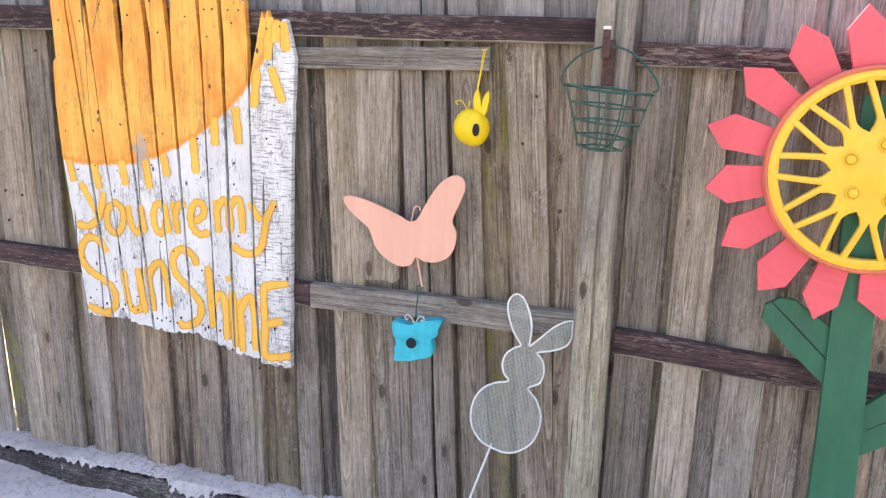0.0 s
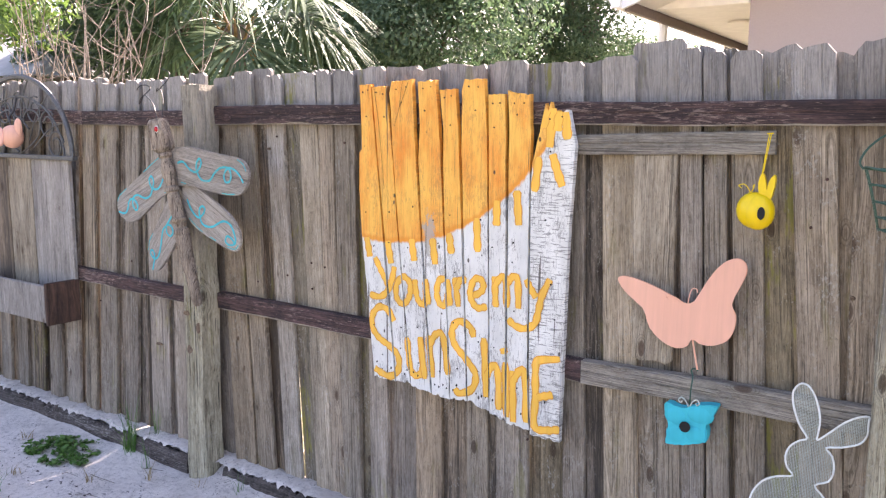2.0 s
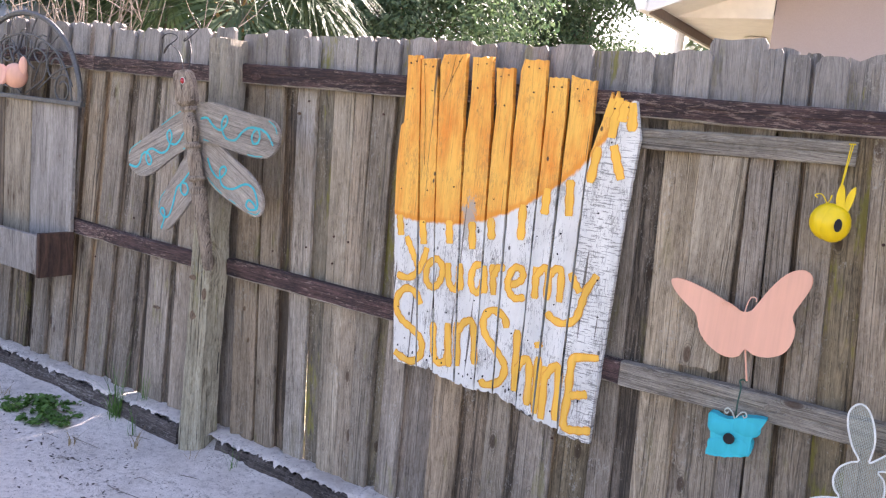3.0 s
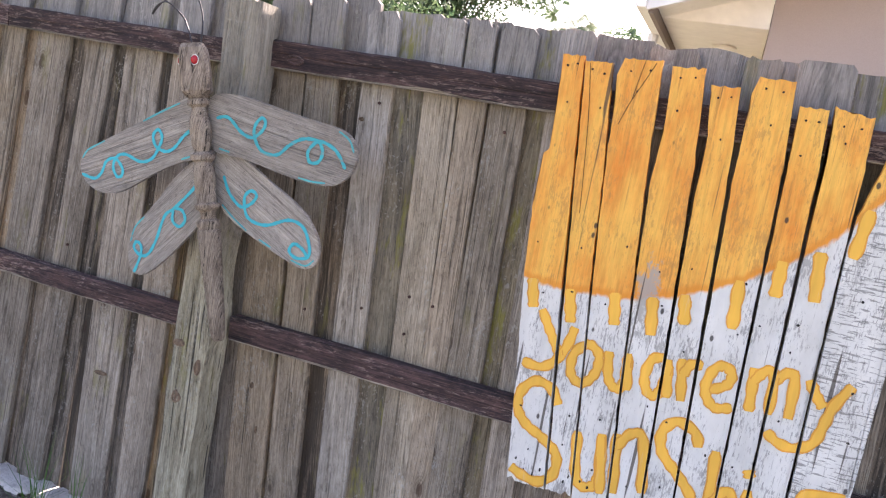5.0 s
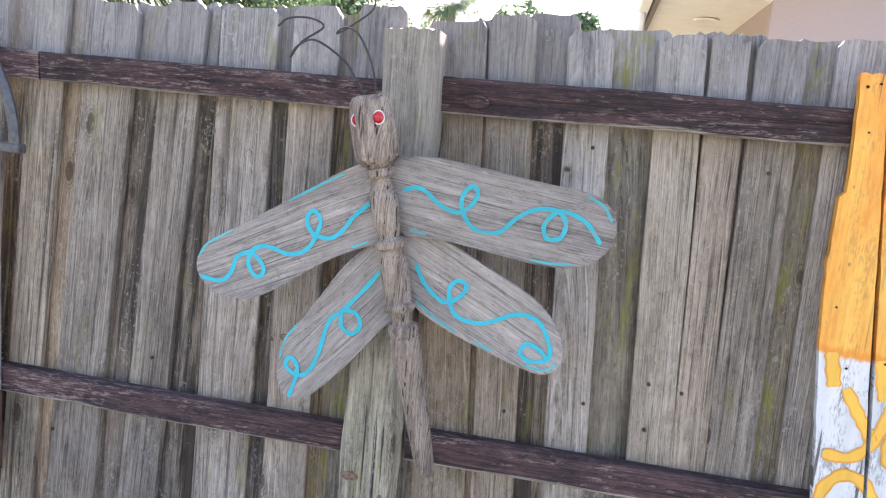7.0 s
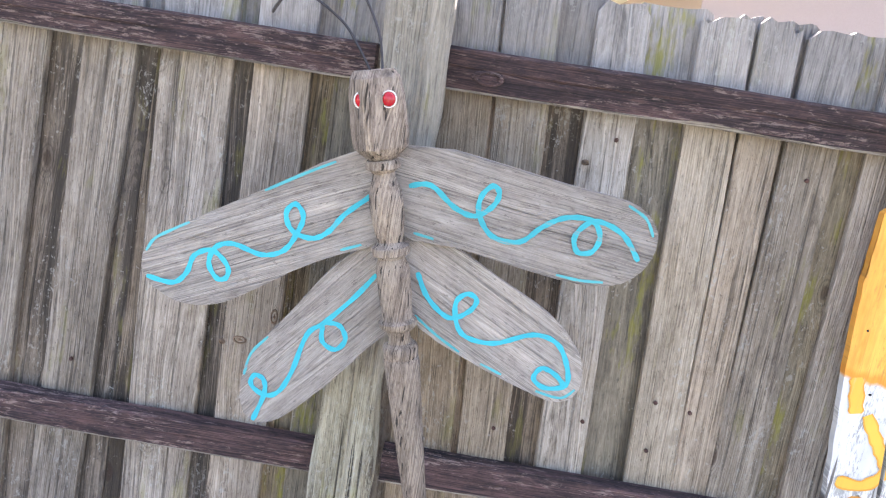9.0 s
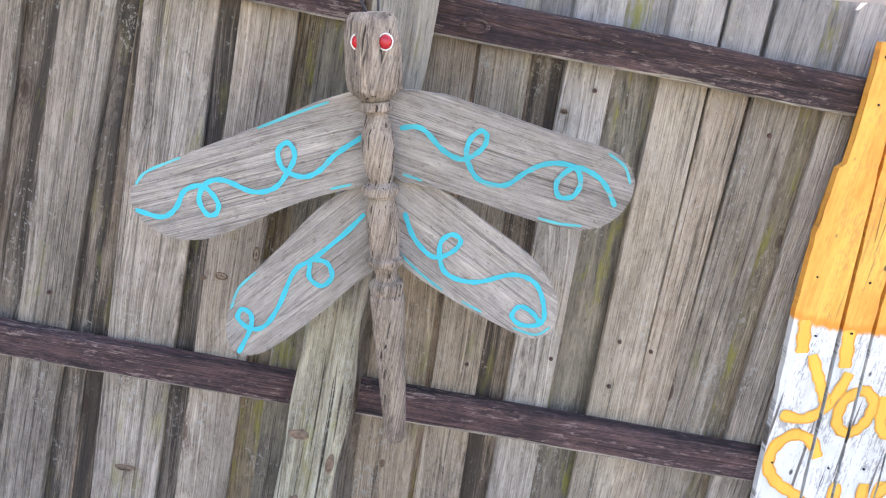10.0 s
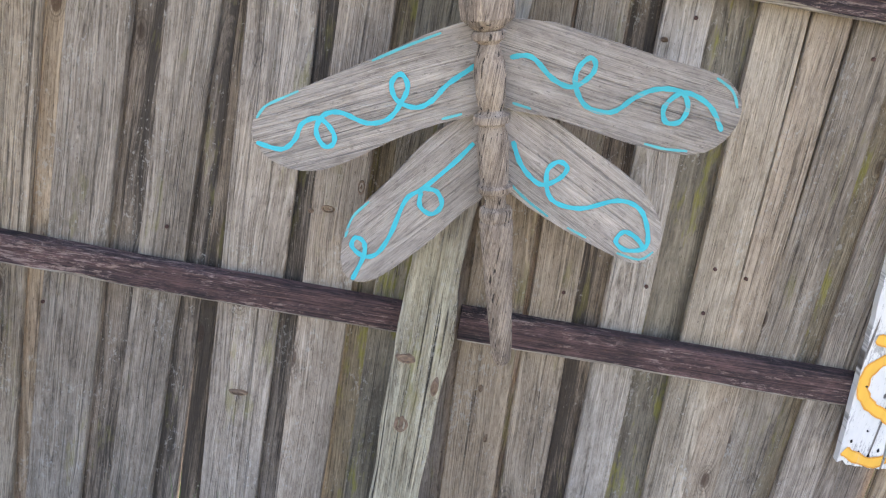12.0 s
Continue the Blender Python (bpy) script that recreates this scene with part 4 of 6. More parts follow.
# ---- dragonfly ----
def dragonfly():
    df = thing("dragonfly_ornament", (0.06, -0.19, 0.85), "dragonfly of grey wooden blades and turned spindle with turquoise scrolls", "ornament")
    wings = [
        ([(0.03, 1.472), (-0.045, 1.457), (-0.151, 1.391), (-0.285, 1.309), (-0.344, 1.269), (-0.362, 1.231), (-0.350, 1.195), (-0.300, 1.165), (-0.242, 1.167), (-0.185, 1.193), (-0.059, 1.279), (0.05, 1.335)], 0.0, 25),
        ([(0.045, 1.477), (0.125, 1.496), (0.169, 1.494), (0.337, 1.470), (0.437, 1.458), (0.476, 1.436), (0.493, 1.404), (0.484, 1.357), (0.456, 1.327), (0.419, 1.312), (0.340, 1.312), (0.167, 1.338), (0.07, 1.348)], -0.006, -8),
        ([(0.06, 1.335), (0.037, 1.322), (-0.029, 1.274), (-0.103, 1.168), (-0.163, 1.084), (-0.175, 1.017), (-0.165, 0.970), (-0.138, 0.955), (-0.099, 0.970), (-0.027, 1.043), (0.042, 1.130), (0.08, 1.185)], 0.016, 48),
        ([(0.075, 1.335), (0.158, 1.336), (0.244, 1.295), (0.343, 1.245), (0.392, 1.201), (0.417, 1.158), (0.416, 1.114), (0.390, 1.090), (0.342, 1.096), (0.200, 1.147), (0.10, 1.208)], 0.010, -28),
    ]
    scrolls = [
        [[(-0.350, 1.203), (-0.304, 1.198), (-0.281, 1.220), (-0.270, 1.252), (-0.240, 1.266), (-0.212, 1.243), (-0.212, 1.222), (-0.228, 1.218), (-0.244, 1.242), (-0.235, 1.272), (-0.205, 1.283), (-0.155, 1.272), (-0.118, 1.286), (-0.098, 1.322), (-0.092, 1.350), (-0.107, 1.368), (-0.121, 1.350), (-0.108, 1.322), (-0.073, 1.314), (-0.046, 1.331), (-0.022, 1.365), (0.024, 1.408)]],
        [[(0.076, 1.428), (0.112, 1.435), (0.155, 1.405), (0.191, 1.396), (0.218, 1.418), (0.224, 1.440), (0.212, 1.450), (0.196, 1.430), (0.197, 1.400), (0.224, 1.367), (0.270, 1.365), (0.303, 1.396), (0.338, 1.417), (0.380, 1.419), (0.398, 1.395), (0.390, 1.368), (0.366, 1.364), (0.358, 1.391), (0.386, 1.419), (0.434, 1.404), (0.467, 1.364)]],
        [[(0.041, 1.265), (0.009, 1.219), (-0.037, 1.165), (-0.066, 1.137), (-0.085, 1.065), (-0.105, 1.022), (-0.130, 1.012), (-0.155, 1.028), (-0.150, 1.047), (-0.133, 1.040), (-0.130, 1.012), (-0.146, 0.960)], [(-0.037, 1.165), (-0.011, 1.163), (0.002, 1.139), (-0.014, 1.118), (-0.038, 1.130), (-0.040, 1.158)]],
        [[(0.110, 1.282), (0.134, 1.240), (0.174, 1.211), (0.206, 1.227), (0.217, 1.250), (0.198, 1.258), (0.182, 1.235), (0.200, 1.187), (0.256, 1.178), (0.321, 1.205), (0.365, 1.196), (0.389, 1.158), (0.393, 1.124), (0.359, 1.113), (0.336, 1.127), (0.347, 1.148), (0.372, 1.140), (0.394, 1.119)]],
    ]
    edges = [
        [[(-0.045, 1.457), (-0.10, 1.425), (-0.16, 1.387)], [(-0.285, 1.309), (-0.320, 1.287), (-0.344, 1.269), (-0.357, 1.245)], [(-0.02, 1.302), (0.015, 1.318)]],
        [[(0.437, 1.455), (0.470, 1.437), (0.487, 1.408)], [(0.34, 1.315), (0.38, 1.312), (0.42, 1.315)], [(0.09, 1.349), (0.125, 1.344)]],
        [[(-0.135, 1.122), (-0.163, 1.084), (-0.172, 1.04)]],
        [[(0.112, 1.206), (0.155, 1.175), (0.20, 1.150)], [(0.24, 1.134), (0.28, 1.120)], [(0.345, 1.099), (0.39, 1.093), (0.413, 1.114)]],
    ]
    for (outline, dy, turn), lines, marks in zip(wings, scrolls, edges):
        loop = smooth_line(outline, True, 3)
        y = -0.190 + dy
        bm = bmesh.new()
        slab(bm, [(p.x, p.y) for p in loop], y, y + 0.012, 0.0025)
        c = sum((Vector((p.x, 0, p.y)) for p in loop), Vector()) / len(loop)
        # the grain follows the blade, so the mesh is laid flat first
        m = Matrix.Translation((c.x, y, c.z)) @ Matrix.Rotation(radians(-turn), 4, "Y")
        bmesh.ops.transform(bm, matrix=m.inverted(), verts=bm.verts)
        wing = part("wing", bm, M_BLADE)
        wing.parent = df
        wing.matrix_local = Matrix.Translation(-df.location) @ m
        bm = bmesh.new()
        for line in lines:
            ribbon(bm, smooth_line(line, False, 5), 0.0044, y - 0.0016)
        inv = m.inverted()
        bmesh.ops.transform(bm, matrix=inv, verts=bm.verts)
        sc = part("scroll", bm, M_TEALF if turn == -8 else M_TEAL, None, "faded turquoise painted scroll" if turn == -8 else "turquoise painted scroll")
        sc.parent = wing
        for line in marks:
            bm = bmesh.new()
            inner = [(px + (c.x - px) * 0.022, pz + (c.z - pz) * 0.05) for px, pz in line]
            ribbon(bm, smooth_line(inner, False, 4), 0.0024, y - 0.0010)
            bmesh.ops.transform(bm, matrix=inv, verts=bm.verts)
            sc = part("edge_paint", bm, M_TEALW, None, "worn turquoise paint on the edge")
            sc.parent = wing
    # the spindle: from the tail up to the head, leaning
    tail, head = Vector((0.171, -0.196, 0.845)), Vector((0.030, -0.222, 1.468))
    d = (head - tail)
    m = Matrix.Translation(tail) @ d.to_track_quat("Z", "Y").to_matrix().to_4x4()
    k = d.length / 0.64
    prof = [(0.0125, 0.0), (0.018, 0.010), (0.0205, 0.03), (0.0235, 0.10), (0.0265, 0.18), (0.0295, 0.26), (0.0312, 0.292), (0.0305, 0.299), (0.0280, 0.302), (0.0295, 0.306), (0.0305, 0.312), (0.0305, 0.320), (0.0285, 0.324), (0.0205, 0.329), (0.0185, 0.340), (0.0210, 0.350), (0.0285, 0.354), (0.0326, 0.360), (0.0326, 0.367), (0.0275, 0.371), (0.0255, 0.374), (0.0270, 0.40),
            (0.0285, 0.435), (0.0275, 0.462), (0.0225, 0.476), (0.0240, 0.480), (0.0315, 0.484), (0.0328, 0.490), (0.0315, 0.497), (0.0240, 0.501), (0.0205, 0.506), (0.0243, 0.52), (0.0272, 0.545), (0.0285, 0.565), (0.0268, 0.588), (0.0205, 0.608), (0.0178, 0.618), (0.0205, 0.622), (0.0280, 0.626), (0.0292, 0.632), (0.0265, 0.638), (0.025, 0.64)]
    bm = bmesh.new()
    lathe(bm, [(r, z * k) for r, z in prof], m, 22)
    part("body", bm, M_SPINDLE, df, "brown weathered turned spindle", smooth=True)
    # square head with cut corners and a domed top
    bm = bmesh.new()
    hm = Matrix.Translation(head) @ d.to_track_quat("Z", "Y").to_matrix().to_4x4()
    sect = []
    for z, w in ((0.0, 0.020), (0.010, 0.031), (0.020, 0.0365), (0.045, 0.0375), (0.100, 0.036), (0.128, 0.033), (0.140, 0.026)):
        c = w * 0.55 if z < 0.012 else w * 0.22
        ring = [(-w + c, -w), (w - c, -w), (w, -w + c), (w, w - c), (w - c, w), (-w + c, w), (-w, w - c), (-w, -w + c)]
        sect.append([bm.verts.new(hm @ Matrix.Rotation(radians(20), 4, "Z") @ Vector((x, y, z))) for x, y in ring])
    for a, b in zip(sect, sect[1:]):
        for j in range(8):
            bm.faces.new((a[j], a[(j + 1) % 8], b[(j + 1) % 8], b[j]))
    bm.faces.new(sect[0])
    bm.faces.new(sect[-1][::-1])
    hd = part("head", bm, M_SPINDLE, df, "square wooden head")
    for x, z, y in ((-0.010, 1.557, -0.258), (0.032, 1.565, -0.262)):
        bm = bmesh.new()
        ball(bm, (x, y + 0.004, z), 0.0100, 0.008, 0.0112)
        part("eye", bm, M_RED, hd, "red faceted gem eye")
        bm = bmesh.new()
        ring = [(x + 0.0115 * math.cos(a), y + 0.004, z + 0.0127 * math.sin(a)) for a in [6.2832 * i / 20 for i in range(20)]]
        tube(bm, ring, 0.0011, 6, True)
        part("eye_rim", bm, M_BEAD, hd, "white rim round the eye", smooth=True)
    for pts in ([(-0.005, -0.225, 1.60), (-0.035, -0.21, 1.640), (-0.066, -0.20, 1.672), (-0.127, -0.19, 1.704), (-0.165, -0.185, 1.69), (-0.180, -0.18, 1.668), (-0.160, -0.175, 1.70), (-0.118, -0.17, 1.732), (-0.150, -0.165, 1.748), (-0.195, -0.165, 1.745), (-0.216, -0.165, 1.728)],
                [(0.012, -0.215, 1.60), (0.0, -0.20, 1.65), (-0.023, -0.18, 1.693), (-0.05, -0.17, 1.727), (-0.080, -0.16, 1.735), (-0.095, -0.155, 1.722), (-0.06, -0.15, 1.745), (-0.026, -0.145, 1.775), (-0.03, -0.14, 1.800), (-0.08, -0.135, 1.815)]):
        bm = bmesh.new()
        tube(bm, smooth_line(pts, False, 5), 0.0022, 5)
        part("antenna", bm, M_WIRE, df, "thin curled wire antenna", smooth=True)
    bm = bmesh.new()
    box(bm, 0.03, 0.06, -0.176, -0.106, 1.40, 1.43, 0.002)
    part("hanger_block", bm, M_SPINDLE, df)
    df.location.y -= 0.017


dragonfly()


# ---- ornaments between sign and second post ----
def coral_butterfly():
    bf = thing("butterfly_ornament", (2.13, -0.055, 0.95), "flat coral-painted metal butterfly on a thin stake, hung on the fence", "ornament")
    out = [(1.928, 1.134), (1.945, 1.146), (1.984, 1.142), (2.040, 1.126), (2.088, 1.107), (2.128, 1.088), (2.150, 1.087), (2.165, 1.105), (2.196, 1.164), (2.232, 1.212), (2.268, 1.230), (2.293, 1.219), (2.297, 1.188), (2.278, 1.140), (2.262, 1.100), (2.276, 1.070), (2.274, 1.030), (2.256, 0.994), (2.219, 0.975), (2.180, 0.974), (2.158, 0.987), (2.146, 0.962), (2.120, 0.951), (2.088, 0.957), (2.045, 0.985), (2.024, 1.020), (2.016, 1.050), (1.985, 1.075), (1.950, 1.103)]
    bm = bmesh.new()
    slab(bm, [(p.x, p.y) for p in smooth_line(out, True, 3)], -0.062, -0.054, 0.002)
    bmesh.ops.triangulate(bm, faces=[f for f in bm.faces if len(f.verts) > 4])
    part("body", bm, M_CORAL, bf)
    for pts in ([(2.130, 1.088), (2.108, 1.100), (2.088, 1.106), (2.078, 1.100), (2.084, 1.094)], [(2.143, 1.088), (2.147, 1.115), (2.154, 1.132), (2.166, 1.132), (2.168, 1.122)]):
        bm = bmesh.new()
        tube(bm, smooth_line([(x, -0.064, z) for x, z in pts], False, 4), 0.0018, 5)
        part("antenna", bm, M_CORAL, bf)
    bm = bmesh.new()
    tube(bm, [(2.156, -0.050, 1.06), (2.157, -0.050, 0.985), (2.175, -0.046, 0.893)], 0.003, 6)
    part("stake", bm, M_CORAL, bf, "thin copper-coloured stake")
    bf.location += Vector((-0.007, 0.0, -0.003))


coral_butterfly()


def yellow_ornament():
    yo = thing("hanging_birdhouse", (2.307, -0.085, 1.37), "small yellow bee-shaped tin birdhouse hanging on a yellow cord", "birdhouse", "hanging birdhouses")
    bm = bmesh.new()
    ball(bm, (2.304, -0.082, 1.365), 0.047, 0.036, 0.049)
    ball(bm, (2.316, -0.087, 1.362), 0.042, 0.037, 0.049)
    part("body", bm, M_YELLOW, yo, smooth=True)
    for pts in ([(2.322, 1.395), (2.312, 1.425), (2.315, 1.455), (2.322, 1.464), (2.330, 1.445), (2.336, 1.400)], [(2.336, 1.395), (2.335, 1.430), (2.345, 1.455), (2.353, 1.460), (2.354, 1.435), (2.346, 1.400)]):
        bm = bmesh.new()
        slab(bm, [(p.x, p.y) for p in smooth_line(pts, True, 3)], -0.094, -0.078, 0.003)
        part("wing", bm, M_YELLOW, yo)
    # the hole's shaded inside is a near-black disc laid on the body
    bm = bmesh.new()
    lathe(bm, [(0.0125, 0.0), (0.0125, 0.004)], Matrix.Translation((2.331, -0.1235, 1.361)) @ Matrix.Rotation(radians(80), 4, "X") @ Matrix.Diagonal((0.75, 1.35, 1, 1)), 16)
    part("entrance_hole", bm, M_BLACK, yo, "near-black disc for the shaded entrance hole")
    for s, x in ((-1, 2.286), (1, 2.300)):
        bm = bmesh.new()
        tube(bm, smooth_line([(2.293, -0.085, 1.41), (x, -0.088, 1.424), (x - 0.004 + s * 0.006, -0.09, 1.434), (x - 0.012 + s * 0.012, -0.09, 1.430), (x - 0.008 + s * 0.008, -0.09, 1.423)], False, 4), 0.0015, 5)
        part("antenna", bm, M_YELLOW, yo)
    bm = bmesh.new()
    for dx in (-0.002, 0.003):
        tube(bm, [(2.318 + dx * 0.4, -0.086, 1.45), (2.320 + dx * 0.6, -0.06, 1.51), (2.322 + dx, -0.036, 1.568)], 0.0014, 5)
    tube(bm, [(2.314, -0.034, 1.568), (2.330, -0.034, 1.569)], 0.002, 5)
    part("cord", bm, M_YELLOW, yo)


yellow_ornament()


def teal_ornament():
    to = thing("hanging_birdhouse", (2.157, -0.075, 0.66), "small turquoise butterfly-shaped tin birdhouse hanging from the rail", "birdhouse", "hanging birdhouses")
    out = [(2.088, 0.781), (2.105, 0.786), (2.130, 0.778), (2.150, 0.782), (2.163, 0.785), (2.180, 0.795), (2.210, 0.802), (2.239, 0.804), (2.236, 0.788), (2.222, 0.760), (2.208, 0.742), (2.216, 0.725), (2.212, 0.690), (2.190, 0.686), (2.165, 0.672), (2.150, 0.672), (2.125, 0.664), (2.097, 0.662), (2.100, 0.690), (2.108, 0.716), (2.094, 0.742)]
    loop = [(p.x, p.y) for p in smooth_line(out, True, 2)]
    bm = bmesh.new()
    slab(bm, loop, -0.084, -0.048, 0.004)
    cx, cz = 2.157, 0.727
    # puffed lobes on the face
    for x, z, a, b in ((2.125, 0.752, 0.032, 0.026), (2.192, 0.768, 0.036, 0.026), (2.128, 0.697, 0.028, 0.026), (2.182, 0.708, 0.028, 0.026)):
        ball(bm, (x, -0.079, z), a * 1.12, 0.009, b * 1.12, 16, 10)
    part("body", bm, M_TURQ, to, smooth=True)
    # no opening here: a near-black disc gives the hole its shade
    bm = bmesh.new()
    lathe(bm, [(0.0155, 0.0), (0.0155, 0.004)], Matrix.Translation((cx - 0.002, -0.0925, cz + 0.002)) @ Matrix.Rotation(radians(90), 4, "X"), 18)
    part("entrance_hole", bm, M_BLACK, to, "near-black round disc for the shaded entrance hole")
    for s in (-1, 1):
        bm = bmesh.new()
        x = 2.160
        tube(bm, smooth_line([(x, -0.08, 0.783), (x + s * 0.010, -0.082, 0.803), (x + s * 0.022, -0.084, 0.812), (x + s * 0.030, -0.084, 0.803), (x + s * 0.024, -0.084, 0.796), (x + s * 0.019, -0.084, 0.802)], False, 4), 0.002, 5)
        part("antenna", bm, M_MESHW, to)
    bm = bmesh.new()
    tube(bm, smooth_line([(2.158, -0.066, 0.785), (2.157, -0.060, 0.83), (2.157, -0.048, 0.868), (2.150, -0.042, 0.884), (2.158, -0.040, 0.890), (2.170, -0.042, 0.886)], False, 4), 0.0024, 5)
    part("hanger", bm, M_GWIRE, to, "green-blue wire hanger")


teal_ornament()


def wire_rabbit():
    rb = thing("rabbit_garden_stake", (2.31, -0.07, 0.0), "white wire-mesh rabbit silhouette on a thin white stake in the ground", "garden stake")
    y = -0.070
    body = [(2.396, 0.445), (2.368, 0.459), (2.342, 0.494), (2.334, 0.537), (2.342, 0.586), (2.367, 0.626), (2.403, 0.649), (2.442, 0.661), (2.427, 0.682), (2.421, 0.712), (2.431, 0.743), (2.454, 0.764), (2.471, 0.775), (2.449, 0.809), (2.431, 0.860), (2.429, 0.898), (2.447, 0.922), (2.469, 0.915), (2.488, 0.880), (2.499, 0.834), (2.497, 0.794), (2.496, 0.775), (2.520, 0.797), (2.555, 0.834), (2.586, 0.856), (2.612, 0.864), (2.612, 0.847), (2.612, 0.815), (2.596, 0.787), (2.555, 0.768), (2.519, 0.758), (2.535, 0.738), (2.542, 0.702), (2.531, 0.667), (2.499, 0.647), (2.525, 0.616), (2.541, 0.570), (2.537, 0.520), (2.515, 0.474), (2.474, 0.442), (2.438, 0.435), (2.418, 0.439)]
    loop = smooth_line(body, True, 3)
    bm = bmesh.new()
    tube(bm, [(p.x, y, p.y) for p in loop], 0.0028, 6, True)
    part("outline_wire", bm, M_WIREW, rb, "white coated outline wire", smooth=True)
    pts = [(p.x, p.y) for p in loop]
    bm = bmesh.new()

    def spans(level, axis):
        cuts = []
        for (xa, za), (xb, zb) in zip(pts, pts[1:] + pts[:1]):
            a, b, u, w = (za, zb, xa, xb) if axis else (xa, xb, za, zb)
            if (a > level) != (b > level):
                cuts.append(u + (w - u) * (level - a) / (b - a))
        cuts.sort()
        return zip(cuts[::2], cuts[1::2])
    h = 0.00062
    z = 0.438
    while z < 0.94:
        for a, b in spans(z, True):
            bm.faces.new([bm.verts.new(c) for c in ((a, y, z - h), (b, y, z - h), (b, y - 0.0006, z + h), (a, y - 0.0006, z + h))])
        z += 0.0040
    x = 2.334
    while x < 2.612:
        for a, b in spans(x, False):
            bm.faces.new([bm.verts.new(c) for c in ((x - h, y + 0.001, a), (x + h, y + 0.001, a), (x + h, y + 0.0014, b), (x - h, y + 0.0014, b))])
        x += 0.0040
    tagged(part("mesh_screen", bm, M_MESHW, rb, "fine pale wire mesh"), kind="stuff")
    bm = bmesh.new()
    tube(bm, [(2.401, y + 0.003, 0.455), (2.345, y + 0.003, 0.27), (2.262, y - 0.03, -0.04)], 0.0035, 6)
    part("stake", bm, M_WIREW, rb, "thin white stake")
    rb.location += Vector((0.004, 0.0, -0.013))


wire_rabbit()


def wire_basket():
    wb = thing("wire_basket", (2.675, -0.20, 1.35), "green coated wire basket hanging on a rusty hook on the post", "basket")
    cy = -0.205

    def hoop(z, x0, x1, depth, back):
        mid, h = (x0 + x1) / 2, (x1 - x0) / 2
        pts = [(mid + h * math.cos(a), cy + back - depth * (1 - abs(math.cos(a)) ** 3) if math.sin(a) > 0 else cy + back + 0.05 * (1 - abs(math.cos(a)) ** 3), z + 0.002 * math.sin(3 * a) - 0.075 * h * math.cos(a)) for a in [6.2832 * i / 36 for i in range(36)]]
        return pts
    rows = [(1.488, 2.577, 2.774), (1.453, 2.588, 2.762), (1.416, 2.598, 2.750), (1.383, 2.606, 2.734), (1.356, 2.612, 2.716)]
    for i, (z, a, b) in enumerate(rows):
        bm = bmesh.new()
        tube(bm, hoop(z, a, b, 0.07 - i * 0.006, 0.0), 0.0034 if i == 0 else 0.0026, 6, True)
        part("hoop", bm, M_GWIRE, wb, smooth=True)
    for t, front in ((0.0, 0), (0.02, 1), (0.28, 1), (0.52, 1), (0.75, 1), (0.99, 1), (0.36, 2), (0.66, 2)):
        bm = bmesh.new()
        line = []
        for i, (z, a, b) in enumerate(rows):
            c = 2 * t - 1
            dep = (0.07 - i * 0.006) * (1 - abs(c) ** 3) if front < 2 else -0.05 * (1 - abs(c) ** 3)
            line.append((a + (b - a) * t, cy - dep, z - 0.075 * (t - 0.5) * (b - a)))
        if front:
            line.append((2.664, cy - 0.01, 1.352))
        tube(bm, line, 0.0022, 6)
        part("upright", bm, M_GWIRE, wb, smooth=True)
    bm = bmesh.new()
    arc = [(2.575, cy, 1.492), (2.566, cy, 1.505), (2.570, cy, 1.522), (2.585, cy, 1.545), (2.610, cy + 0.01, 1.567), (2.640, cy + 0.03, 1.580), (2.672, cy + 0.035, 1.584), (2.708, cy + 0.03, 1.576), (2.740, cy + 0.01, 1.556), (2.768, cy, 1.528), (2.784, cy, 1.502), (2.782, cy, 1.490), (2.772, cy, 1.487)]
    tube(bm, smooth_line(arc, False, 4), 0.0028, 6)
    part("handle", bm, M_GWIRE, wb, smooth=True)
    wb.scale = (1.05, 1.05, 1.05)
    wb.location.z -= 0.012
    hk = thing("hook", (2.662, -0.13, 1.50), "rusty flat iron hook nailed to the post", "hook")
    bm = bmesh.new()
    box(bm, 2.647, 2.675, -0.1335, -0.1285, 1.49, 1.60, 0.001)
    box(bm, 2.650, 2.668, -0.190, -0.130, 1.555, 1.562, 0.001)
    box(bm, 2.650, 2.668, -0.192, -0.187, 1.558, 1.622, 0.001)
    part("plate", bm, M_RUST, hk)
    # the hook's end, in the pale bead colour
    bm = bmesh.new()
    box(bm, 2.650, 2.668, -0.1925, -0.1865, 1.6225, 1.630, 0.001)
    part("tip", bm, M_BEAD, hk, "pale hook tip")


wire_basket()


